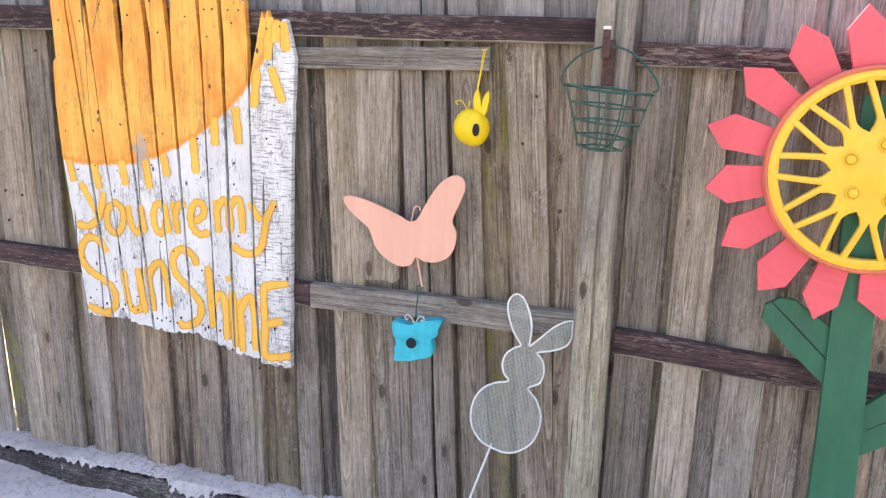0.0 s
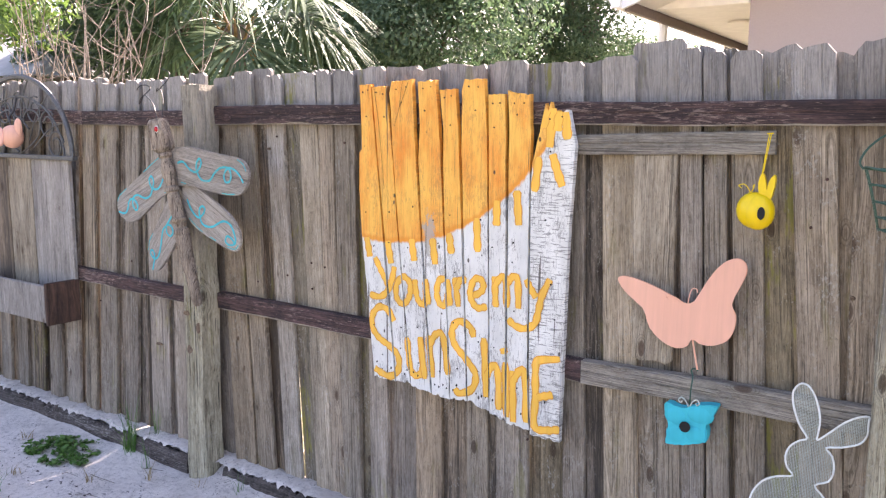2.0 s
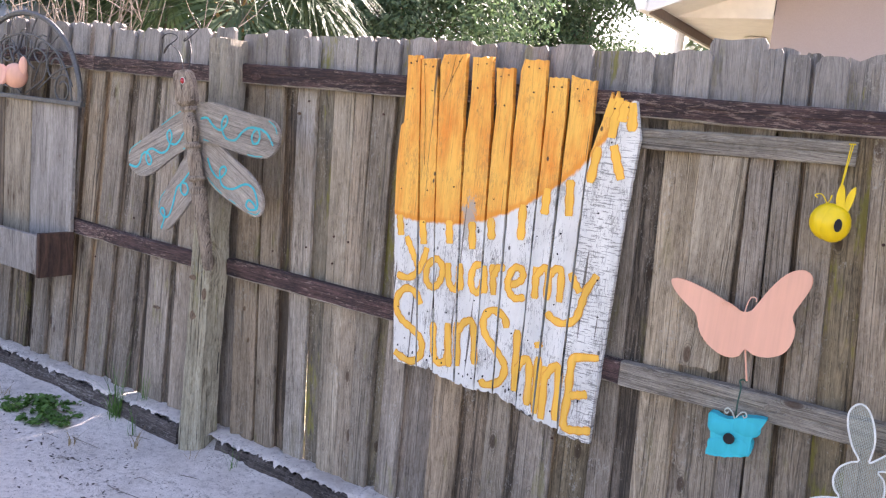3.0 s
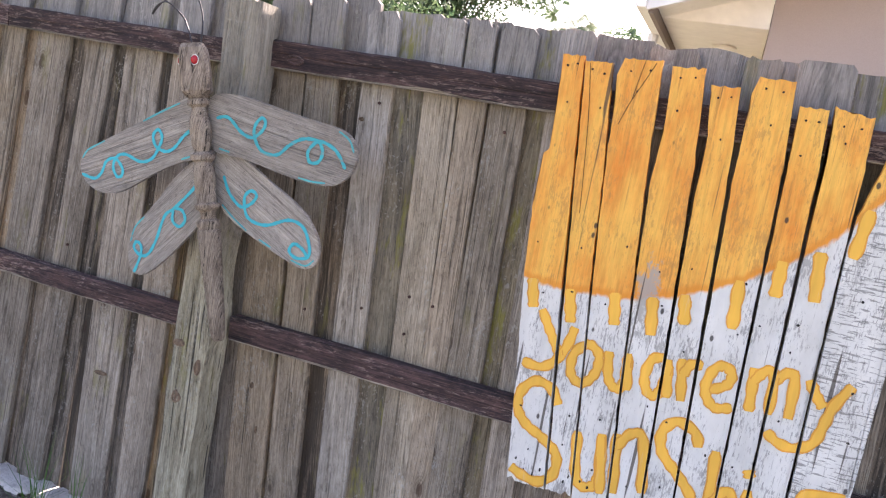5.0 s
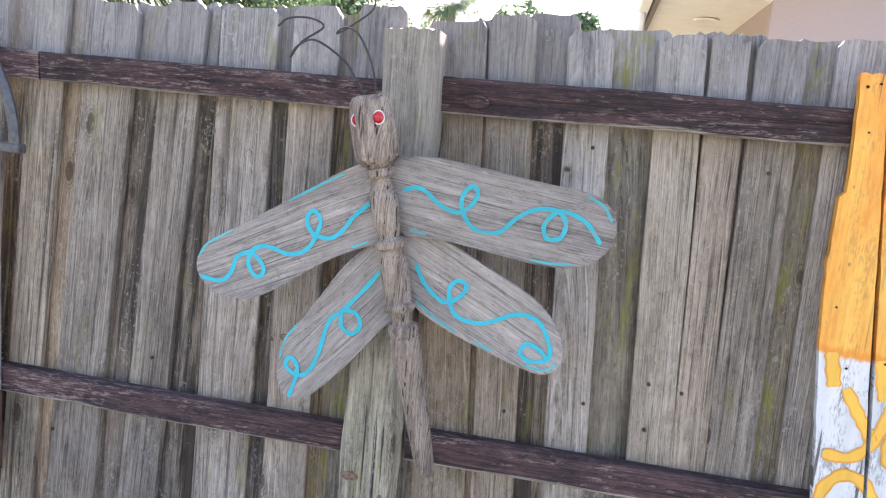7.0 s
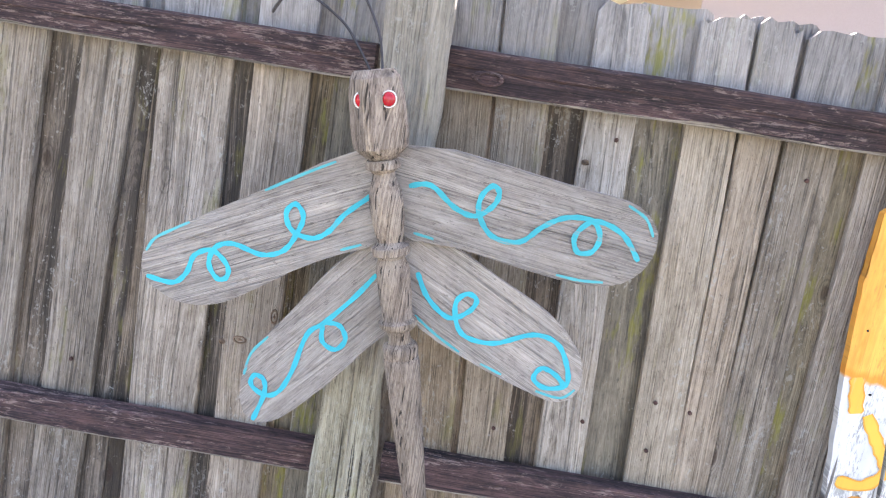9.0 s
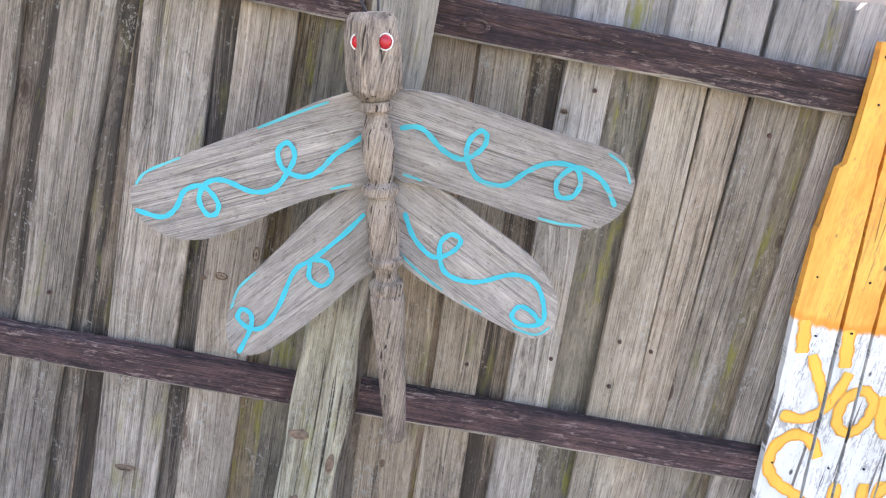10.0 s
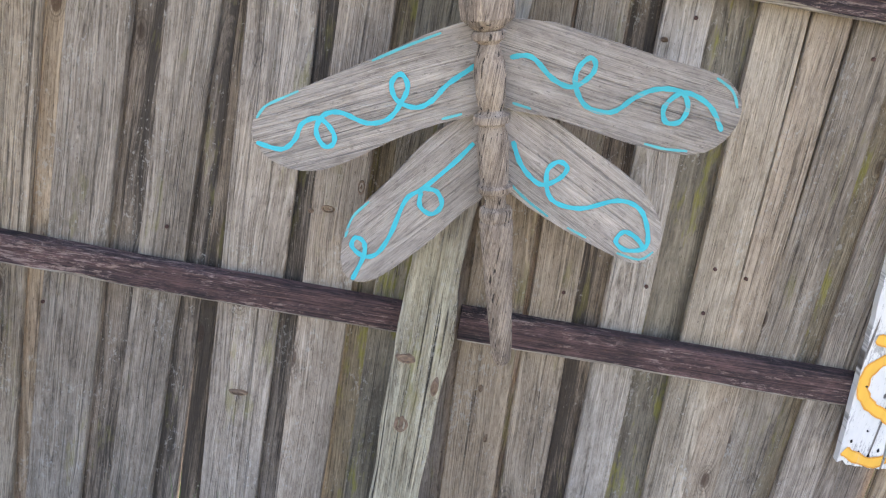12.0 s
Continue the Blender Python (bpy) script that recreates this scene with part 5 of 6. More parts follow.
# ---- flower ----
def hubcap_flower():
    fl = thing("flower_ornament", (3.28, -0.08, 0.0), "flower of red picket petals round a yellow hubcap, green stem", "ornament")
    cx, cz = 3.250, 1.335
    HUB_TURN = 0.0
    bm = bmesh.new()
    slab(bm, [(3.236, -0.05), (3.222, 0.70), (3.207, 1.20), (3.210, 1.50), (3.290, 1.50), (3.296, 1.10), (3.315, 0.80), (3.330, 0.45), (3.345, -0.05)], -0.072, -0.044, 0.002)
    part("stem", bm, M_GREEN, fl, "green painted stem board")
    r = random.Random(3)
    for k in range(16):
        a = radians(100 + 22.5 * k)
        w = 0.043 + r.uniform(-0.002, 0.003)
        ln = 0.362 + r.uniform(-0.012, 0.012)
        sk = r.uniform(-0.012, 0.012)
        shape = [(0.205, -w * 0.72), (0.225, -w * 0.78), (ln - 0.052, -w), (ln, sk), (ln - 0.048, w), (0.225, w * 0.78), (0.205, w * 0.72)]
        y = -0.086 if k % 2 else -0.090
        bm = bmesh.new()
        slab(bm, [(x, z) for x, z in shape], 0.0, 0.017, 0.0015)
        ob = part("petal", bm, M_PINK)
        ob.parent = fl
        ob.matrix_local = Matrix.Translation(Vector((cx, y, cz)) - fl.location) @ Matrix.Rotation(-a, 4, "Y")
    # the wheel cover
    def ring(profile, mat, name, label=""):
        bm = bmesh.new()
        n, rows = 64, []
        for i in range(n):
            a = 6.2832 * i / n
            rows.append([bm.verts.new((cx + rr * math.cos(a), yy, cz + rr * math.sin(a))) for rr, yy in profile])
        for i in range(n):
            u, w = rows[i], rows[(i + 1) % n]
            for j in range(len(profile)):
                bm.faces.new((u[j], u[(j + 1) % len(profile)], w[(j + 1) % len(profile)], w[j]))
        return part(name, bm, mat, hub, label, smooth=True)
    bm = bmesh.new()
    lathe(bm, [(0.092, 0.0), (0.092, 0.012), (0.089, 0.0195), (0.055, 0.021), (0.034, 0.022), (0.030, 0.0235), (0.0, 0.0245)], Matrix.Translation((cx, -0.108, cz)) @ Matrix.Rotation(radians(90), 4, "X"), 40)
    hub = part("hubcap", bm, M_HUB, fl, "yellow painted plastic hubcap", smooth=True)
    ring([(0.234, -0.094), (0.233, -0.112), (0.228, -0.117), (0.223, -0.115), (0.221, -0.100)], M_RIM, "rim", "red painted rim")
    ring([(0.2225, -0.098), (0.2225, -0.113), (0.210, -0.116), (0.201, -0.110), (0.199, -0.098)], M_HUB, "inner_rim")
    # forked spokes: a rounded window between neighbours, a narrow one inside each fork
    def spoke_web(a0):
        bm = bmesh.new()
        rs = [0.088 + 0.120 * i / 24 for i in range(25)]
        half = radians(18)

        def window(rr, start, width):
            """Half the angle that a rounded window takes at a radius."""
            if rr <= start:
                return 0.0
            return width * min(1.0, ((rr - start) / 0.024)) ** 0.5 / rr
        for s in (-1, 1):
            rows = []
            for rr in rs:
                outer = half - window(rr, 0.097, 0.0200 - 0.05 * max(0.0, rr - 0.13))
                inner = 0.37 * max(0.0, rr - 0.116) / rr
                inner = min(inner, outer - 0.010 / rr)
                fall = 0.0135 * ((rr - 0.088) / 0.12) ** 1.6
                row = []
                for f, dy in ((0.0, 0.013), (0.06, 0.003), (0.30, 0.0005), (0.70, 0.0005), (0.94, 0.003), (1.0, 0.013)):
                    if (inner == 0.0 and f < 0.3) or (rr <= 0.096 and f > 0.7):
                        dy = 0.0005
                    t = a0 + s * (inner + (outer - inner) * f)
                    row.append(bm.verts.new((cx + rr * math.cos(t), -0.1275 + dy + fall, cz + rr * math.sin(t))))
                rows.append(row)
            for u, w in zip(rows, rows[1:]):
                for j in range(5):
                    bm.faces.new((u[j], u[j + 1], w[j + 1], w[j]))
        bmesh.ops.remove_doubles(bm, verts=bm.verts, dist=0.0002)
        part("spoke", bm, M_HUB, hub, smooth=True)
    for k in range(10):
        spoke_web(radians(18 + HUB_TURN + 36 * k))
    for k in range(5):
        a = radians(83 + 72 * k)
        bm = bmesh.new()
        ball(bm, (cx + 0.064 * math.cos(a), -0.1335, cz + 0.064 * math.sin(a)), 0.0115, 0.009, 0.0115, 14, 8)
        ring_pts = [(cx + 0.064 * math.cos(a) + 0.014 * math.cos(b), -0.1325, cz + 0.064 * math.sin(a) + 0.014 * math.sin(b)) for b in [6.2832 * i / 18 for i in range(18)]]
        tube(bm, ring_pts, 0.0022, 6, True)
        part("bolt", bm, M_HUB, hub, smooth=True)
    for name, out in (("leaf", [(3.062, 0.955), (3.066, 0.990), (3.098, 1.011), (3.131, 1.010), (3.225, 0.948), (3.226, 0.800), (3.19, 0.832), (3.12, 0.895)]),
                      ("leaf", [(3.314, 0.762), (3.378, 0.825), (3.46, 0.885), (3.50, 0.895), (3.53, 0.875), (3.535, 0.84), (3.46, 0.745), (3.399, 0.685), (3.325, 0.635)])):
        bm = bmesh.new()
        slab(bm, out, -0.060, -0.043, 0.0015)
        lf = part(name, bm, M_GREEN, fl, "green painted leaf board")
        bm = bmesh.new()
        if out[0][0] < 3.2:
            ribbon(bm, [(3.080, 1.000), (3.14, 0.945), (3.222, 0.868)], 0.0016, -0.0605)
        else:
            ribbon(bm, [(3.330, 0.705), (3.40, 0.755), (3.515, 0.865)], 0.0016, -0.0605)
        part("split_line", bm, M_BLACK, lf, "dark crack along the leaf")
    fl.location += Vector((0.022, -0.10, -0.005))


hubcap_flower()


# ---- planter with iron arch ----
def wall_planter():
    wp = thing("wall_planter", (-1.4, -0.10, 0.60), "wall planter of old boards with an empty trough", "planter")
    xs = [(-1.885, -1.775), (-1.770, -1.552), (-1.545, -1.315), (-1.308, -0.965)]
    mats = (M_BLADE2, M_PLANT, M_PALE, M_BLADE2)
    for (a, b), m in zip(xs, mats):
        bm = bmesh.new()
        box(bm, a, b, -0.066, -0.044, 0.62, 1.412, 0.003)
        part("back_board", bm, m, wp)
    bm = bmesh.new()
    box(bm, -1.80, -0.985, -0.222, -0.200, 0.605, 0.792, 0.004)
    part("front_board", bm, M_BLADE2, wp, "pale grey trough front")
    for x in (-0.984, -1.822):
        bm = bmesh.new()
        box(bm, x, x + 0.022, -0.222, -0.044, 0.592, 0.806, 0.004)
        part("end_board", bm, M_BROWN, wp, "dark brown trough end")
    bm = bmesh.new()
    box(bm, -1.80, -0.985, -0.199, -0.067, 0.61, 0.63, 0.002)
    part("floor_board", bm, M_BROWN, wp)
    ar = thing("iron_arch", (-1.37, -0.075, 1.41), "grey wrought-iron arch grille with scrolls above the planter", "grille")

    def bar(name, pts, r, mat=M_IRON, closed=False):
        bm = bmesh.new()
        tube(bm, pts, r, 6, closed)
        part(name, bm, mat, ar, smooth=True)
    cx, hx, hz, z0, y = -1.370, 0.470, 0.405, 1.422, -0.078
    bar("arch_bar", [(cx + hx * math.cos(a), y, z0 + hz * math.sin(a) + 0.0) for a in [math.pi * i / 28 for i in range(29)]], 0.013)
    bar("arch_bar", [(cx + (hx - 0.07) * math.cos(a), y, z0 + (hz - 0.10) * math.sin(a)) for a in [math.pi * i / 24 for i in range(25)]], 0.005)
    bm = bmesh.new()
    box(bm, cx - hx - 0.02, cx + hx + 0.02, y - 0.014, y + 0.014, 1.408, 1.430, 0.003)
    part("base_bar", bm, M_IRON, ar)
    for k in range(7):
        a = math.pi * (k + 0.5) / 7
        rx, rz = cx + (hx - 0.14) * math.cos(a), z0 + (hz - 0.15) * math.sin(a)
        pts = []
        for i in range(22):
            q = 6.2832 * 1.35 * i / 21
            rad = 0.075 * (1 - 0.55 * i / 21)
            pts.append((rx + rad * math.cos(q + a), y + 0.004, rz + rad * math.sin(q + a)))
        bar("scroll", pts, 0.0045)
    for k in range(6):
        a = math.pi * (k + 1) / 7
        bar("stay", smooth_line([(cx + (hx - 0.01) * math.cos(a), y, z0 + (hz - 0.01) * math.sin(a)), (cx + (hx - 0.13) * math.cos(a + 0.15), y, z0 + (hz - 0.16) * math.sin(a + 0.15)), (cx + 0.14 * math.cos(a), y, z0 + 0.10 * math.sin(a))], False, 5), 0.004)
    for s in (-1, 1):
        bar("heart_scroll", smooth_line([(cx + s * 0.02, y, z0 + 0.02), (cx + s * 0.17, y, z0 + 0.10), (cx + s * 0.19, y, z0 + 0.20), (cx + s * 0.10, y, z0 + 0.235), (cx + s * 0.04, y, z0 + 0.18), (cx + s * 0.09, y, z0 + 0.14)], False, 6), 0.005)
    po = thing("hanging_birdhouse", (-1.36, -0.13, 1.47), "small coral clay birdhouse ornament hanging in the iron arch", "birdhouse", "hanging birdhouses")
    bm = bmesh.new()
    ball(bm, (-1.350, -0.130, 1.520), 0.072, 0.050, 0.060)
    ball(bm, (-1.295, -0.125, 1.565), 0.026, 0.018, 0.050, 10, 8)
    part("body", bm, M_CORAL, po, smooth=True)
    bm = bmesh.new()
    lathe(bm, [(0.050, 0.0), (0.050, 0.010), (0.044, 0.014)], Matrix.Translation((-1.392, -0.172, 1.520)) @ Matrix.Rotation(radians(90), 4, "X"), 22)
    part("face_disc", bm, M_CORAL2, po, "pale coral face disc", smooth=False)
    bm = bmesh.new()
    tube(bm, smooth_line([(-1.36, -0.13, 1.59), (-1.385, -0.12, 1.62), (-1.375, -0.10, 1.655), (-1.37, -0.085, 1.72)], False, 5), 0.005, 6)
    part("cord", bm, M_WIRE, po)


wall_planter()


# ---- house over the fence ----
def neighbour_house():
    hs = thing("house", (4.0, 4.0, 0.0), "single-storey mauve stucco house with white eaves and gutter", "house")
    ex, ey, ez, wx, wy = 0.68, 3.0, 2.50, 1.38, 3.55
    pitch = math.tan(radians(19))
    far, deep = 9.5, 15.0
    rx = (ex + far) / 2
    rz = ez + (rx - ex) * pitch
    bm = bmesh.new()
    fx = far - (wx - ex)
    slab(bm, [(wx, -0.05), (fx, -0.05), (fx, ez + (wx - ex) * pitch - 0.05), (rx, rz - 0.05), (wx, ez + (wx - ex) * pitch - 0.05)], wy, deep)
    part("wall", bm, M_STUCCO, hs)
    for x0 in (ex, far):
        bm = bmesh.new()
        slab(bm, [(x0, ez + 0.06), (rx, rz + 0.06), (rx, rz + 0.11), (x0, ez + 0.11)], ey + 0.0, deep + 0.4)
        part("roof", bm, M_ROOF, hs, "grey shingle roof slope")
    bm = bmesh.new()
    slab(bm, [(ex + 0.03, ez - 0.045), (rx, rz - 0.045), (rx, rz - 0.015), (ex + 0.03, ez - 0.015)], ey + 0.03, wy - 0.003)
    part("soffit", bm, M_CREAM, hs, "cream painted rake soffit")
    bm = bmesh.new()
    box(bm, ex + 0.03, wx - 0.003, wy, deep, ez - 0.045, ez - 0.015, 0.0)
    part("soffit", bm, M_CREAM, hs, "cream painted eave soffit")
    bm = bmesh.new()
    slab(bm, [(ex + 0.03, ez - 0.044), (wx - 0.004, ez - 0.044), (wx - 0.004, ez + (wx - ex) * pitch - 0.046)], wy - 0.030, wy - 0.004)
    part("soffit_return", bm, M_CREAM, hs, "cream painted eave return")
    for dz0, dz1, y0, y1 in ((-0.10, 0.055, ey - 0.002, ey + 0.028), (0.055, 0.12, ey - 0.035, ey - 0.003)):
        bm = bmesh.new()
        slab(bm, [(ex - 0.01, ez + dz0), (rx, rz + dz0), (rx, rz + dz1), (ex - 0.01, ez + dz1)], y0, y1)
        part("fascia", bm, M_WHITE, hs, "white painted rake board")
    bm = bmesh.new()
    box(bm, ex, ex + 0.028, ey + 0.03, deep, ez - 0.11, ez + 0.05, 0.0)
    part("fascia", bm, M_TRIM, hs, "brown eave board")
    bm = bmesh.new()
    rows = []
    for yy in (ey - 0.02, deep):
        rows.append([bm.verts.new((ex - 0.012 + a, yy, ez + 0.02 + b)) for a, b in ((0.0, 0.0), (0.0, -0.11), (-0.06, -0.11), (-0.09, -0.05), (-0.10, 0.01), (-0.088, 0.01), (-0.078, -0.045), (-0.055, -0.095), (-0.012, -0.095), (-0.012, 0.0))])
    for j in range(10):
        bm.faces.new((rows[0][j], rows[0][(j + 1) % 10], rows[1][(j + 1) % 10], rows[1][j]))
    bm.faces.new(rows[0])
    bm.faces.new(rows[1][::-1])
    part("gutter", bm, M_WHITE, hs, "white metal gutter")
    bm = bmesh.new()
    tube(bm, smooth_line([(ex - 0.06, 4.0, ez - 0.085), (ex - 0.06, 4.0, ez - 0.24), (ex - 0.03, 4.02, ez - 0.30), (ex + 0.30, 4.1, ez - 0.40), (wx - 0.10, 4.15, ez - 0.47), (wx - 0.05, 4.15, ez - 0.60), (wx - 0.05, 4.15, 0.1)], False, 4), 0.038, 8)
    part("downspout", bm, M_WHITE, hs, "white downspout", smooth=True)
    bm = bmesh.new()
    lathe(bm, [(0.09, 0.0), (0.09, 0.012), (0.06, 0.02)], Matrix.Translation((1.10, 4.4, ez - 0.064)), 18)
    part("soffit_vent", bm, M_CREAM, hs, "round soffit vent")


neighbour_house()


def far_house():
    fh = thing("house", (-13.5, 7.5, 0.0), "distant house with a pale shingle roof seen behind trees", "house")
    bm = bmesh.new()
    box(bm, -17.0, -11.0, 5.5, 10.0, -0.05, 2.5, 0.0)
    part("wall", bm, M_STUCCO, fh)
    bm = bmesh.new()
    vs = [bm.verts.new(c) for c in ((-17.6, 5.0, 2.45), (-10.4, 5.0, 2.45), (-10.4, 10.5, 2.45), (-17.6, 10.5, 2.45), (-15.5, 7.7, 4.0), (-12.2, 7.7, 4.0))]
    for f in ((0, 1, 5, 4), (1, 2, 5), (2, 3, 4, 5), (3, 0, 4), (3, 2, 1, 0)):
        bm.faces.new([vs[i] for i in f])
    part("roof", bm, M_ROOFL, fh)


far_house()


# ---- plants behind the fence ----
def leaf_cloud(bm, r, at, rad, count, size, flat=0.8):
    """Leaves in a lump, denser towards its skin."""
    at = Vector(at)
    for _ in range(count):
        d = Vector((r.gauss(0, 1), r.gauss(0, 1), r.gauss(0, 1))).normalized()
        p = at + Vector((d.x, d.y, d.z * flat)) * rad * (0.45 + 0.6 * r.random() ** 0.6)
        n = (d + Vector((r.uniform(-1, 1), r.uniform(-1, 1), r.uniform(-0.3, 1)))).normalized()
        u = n.orthogonal().normalized()
        u = (Matrix.Rotation(r.uniform(0, 6.28), 3, n) @ u)
        w = n.cross(u)
        s = size * r.uniform(0.6, 1.3)
        a, b, c, e = p - u * s, p + w * s * 0.42 + n * s * 0.1, p + u * s, p - w * s * 0.42 + n * s * 0.1
        vs = [bm.verts.new(q) for q in (a, b, c, e)]
        bm.faces.new(vs)


def broadleaf(name, base, height, crown, lumps, count, size, mat, seed, label):
    r = random.Random(seed)
    tr = thing(name, base, label, "tree")
    bm = bmesh.new()
    b = Vector(base)
    top = b + Vector((r.uniform(-0.3, 0.3), r.uniform(-0.3, 0.3), height * 0.62))
    tube(bm, smooth_line([b - Vector((0, 0, 0.1)), b.lerp(top, 0.5) + Vector((0.1, 0.05, 0)), top], False, 5), 0.16 * height / 5, 8, False, 0.45)
    centres = []
    for k in range(lumps):
        a = r.uniform(0, 6.2832)
        q = r.random() ** 0.5
        c = Vector((b.x + crown * q * math.cos(a), b.y + crown * q * math.sin(a) * 0.8, b.z + height * r.uniform(0.40, 1.0)))
        centres.append(c)
        tube(bm, smooth_line([b.lerp(top, r.uniform(0.45, 0.95)), b.lerp(top, 0.9).lerp(c, 0.55) + Vector((0, 0, 0.15)), c], False, 4), 0.045, 5, False, 0.3)
    part("trunk", bm, M_BARK, tr, smooth=True)
    bm = bmesh.new()
    for c in centres:
        leaf_cloud(bm, r, c, crown * r.uniform(0.26, 0.46), count, size)
    part("crown", bm, mat, tr)


broadleaf("oak_tree", (-5.9, 9.6, 0.0), 5.6, 2.4, 30, 1900, 0.052, M_OAK, 1, "dense dark green oak tree behind the fence")
broadleaf("oak_tree", (-6.4, 17.5, 0.0), 7.6, 3.1, 38, 2300, 0.062, M_OAK, 2, "dense dark green oak tree behind the fence")
broadleaf("garden_tree", (-1.2, 19.0, 0.0), 4.4, 1.4, 14, 420, 0.10, M_OAK, 5, "rounded green tree far behind the fence")
broadleaf("garden_tree", (-6.7, 1.9, 0.0), 5.0, 1.6, 34, 1100, 0.05, M_OAKL, 3, "bright green leafy tree at the fence's far end")
broadleaf("oak_tree", (-9.3, 7.2, 0.0), 6.0, 2.6, 28, 1300, 0.065, M_OAK, 9, "dense dark green oak tree behind the fence")
broadleaf("garden_tree", (-9.6, 2.7, 0.0), 5.6, 2.0, 34, 600, 0.07, M_OAK, 15, "dense green tree at the far end of the fence")
broadleaf("garden_tree", (-10.5, 13.5, 0.0), 6.5, 3.0, 20, 420, 0.11, M_OAK, 8, "tall dark green tree in the distance")


def fan(bm, r, hub, out, size, blades, droop):
    """One palm leaf: blades that spread from the end of a stalk."""
    out = out.normalized()
    side = out.cross(Vector((0, 0, 1)))
    side = side.normalized() if side.length > 1e-3 else Vector((1, 0, 0))
    side = Matrix.Rotation(radians(r.uniform(-40, 40)), 3, out) @ side
    up = side.cross(out).normalized()
    for i in range(blades):
        t = -1 + 2 * i / (blades - 1)
        ang = t * radians(118)
        d = (out * math.cos(ang) + side * math.sin(ang) + up * 0.12 * r.uniform(-1, 1)).normalized()
        ln = size * (1.0 - 0.28 * abs(t)) * r.uniform(0.88, 1.08)
        w = d.cross(up).normalized() * 0.024
        prev = None
        for k in range(5):
            q = k / 4
            p = hub + d * ln * q - Vector((0, 0, 1)) * droop * ln * q ** 2.3 + up * 0.05 * math.sin(q * 3.1)
            ww = w * (0.35 + 1.1 * q if q < 0.5 else 1.8 * (1.0 - q) + 0.03)
            row = (bm.verts.new(p - ww), bm.verts.new(p + ww))
            if prev:
                bm.faces.new((prev[0], prev[1], row[1], row[0]))
            prev = row


def fan_palm(base, height, leaves, size, seed, label, mat=None):
    r = random.Random(seed)
    pm = thing("palm_tree", base, label, "palm tree")
    b = Vector(base)
    bm = bmesh.new()
    rows = []
    for i in range(24):
        z = -0.1 + (height + 0.1) * i / 23
        rad = 0.13 * (1 + 0.06 * math.sin(i * 2.4)) * (1.25 if z > height * 0.75 else 1.0)
        rows.append([bm.verts.new(b + Vector((rad * math.cos(6.2832 * j / 12) + 0.03 * math.sin(z), rad * math.sin(6.2832 * j / 12), z))) for j in range(12)])
    for u, w in zip(rows, rows[1:]):
        for j in range(12):
            bm.faces.new((u[j], u[(j + 1) % 12], w[(j + 1) % 12], w[j]))
    bm.faces.new(rows[-1])
    part("trunk", bm, M_TWIG, pm)
    boots = bmesh.new()
    for k in range(26):
        a = k * 2.4
        z = height * (0.80 + 0.2 * k / 26)
        p = b + Vector((0.14 * math.cos(a), 0.14 * math.sin(a), z))
        tube(boots, [p, p + Vector((0.16 * math.cos(a), 0.16 * math.sin(a), 0.22))], 0.03, 5, False, 0.4)
    part("leaf_bases", boots, M_DRYST, pm, "brown split leaf bases")
    for k in range(leaves):
        a = k * 2.399 + r.uniform(-0.2, 0.2)
        el = radians(r.uniform(-32, 68))
        d = Vector((math.cos(a) * math.cos(el), math.sin(a) * math.cos(el), math.sin(el)))
        c = b + Vector((0, 0, height)) + Vector((d.x * 0.1, d.y * 0.1, 0))
        stalk = size * r.uniform(0.55, 0.85)
        hub = c + d * stalk - Vector((0, 0, 0.10 * stalk))
        bm = bmesh.new()
        tube(bm, [c, c + d * stalk * 0.5 + Vector((0, 0, 0.02)), hub], 0.014, 5, False, 0.6)
        fan(bm, r, hub, (d + Vector((0, 0, -0.75))).normalized(), size * r.uniform(0.75, 0.95), 36, r.uniform(0.15, 0.4))
        part("frond", bm, M_DRY if el < radians(-27) else M_PALM, pm)


fan_palm((-5.70, 5.25, 0.0), 2.95, 24, 1.40, 11, "fan palm with drooping green leaves behind the fence")
fan_palm((-6.0, 31.0, 0.0), 6.2, 16, 1.1, 12, "tall fan palm far beyond the fence")


def dry_shrub():
    r = random.Random(6)
    sh = thing("shrub", (-4.2, 1.9, 0.0), "leafless dry brown shrub with many thin upright twigs", "shrub")
    for k in range(36):
        x, y = -4.2 + r.uniform(-0.6, 0.5), 1.9 + r.uniform(-0.5, 0.6)
        lean = Vector((r.gauss(0, 0.28), r.gauss(0, 0.2), 1)).normalized()
        bm = bmesh.new()
        p, pts = Vector((x, y, -0.02)), []
        for i in range(7):
            pts.append(p.copy())
            lean = (lean + Vector((r.gauss(0, 0.09), r.gauss(0, 0.09), 0.05))).normalized()
            p = p + lean * r.uniform(0.38, 0.52)
        tube(bm, pts, 0.011, 5, False, 0.3)
        for j in range(5):
            q = pts[r.randrange(3, 7)]
            d = Vector((r.gauss(0, 0.6), r.gauss(0, 0.6), r.uniform(0.1, 1))).normalized()
            tube(bm, [q, q + d * 0.25, q + d * 0.45 + Vector((0, 0, 0.06))], 0.0045, 4, False, 0.4)
        part("stem", bm, M_TWIG, sh)


dry_shrub()


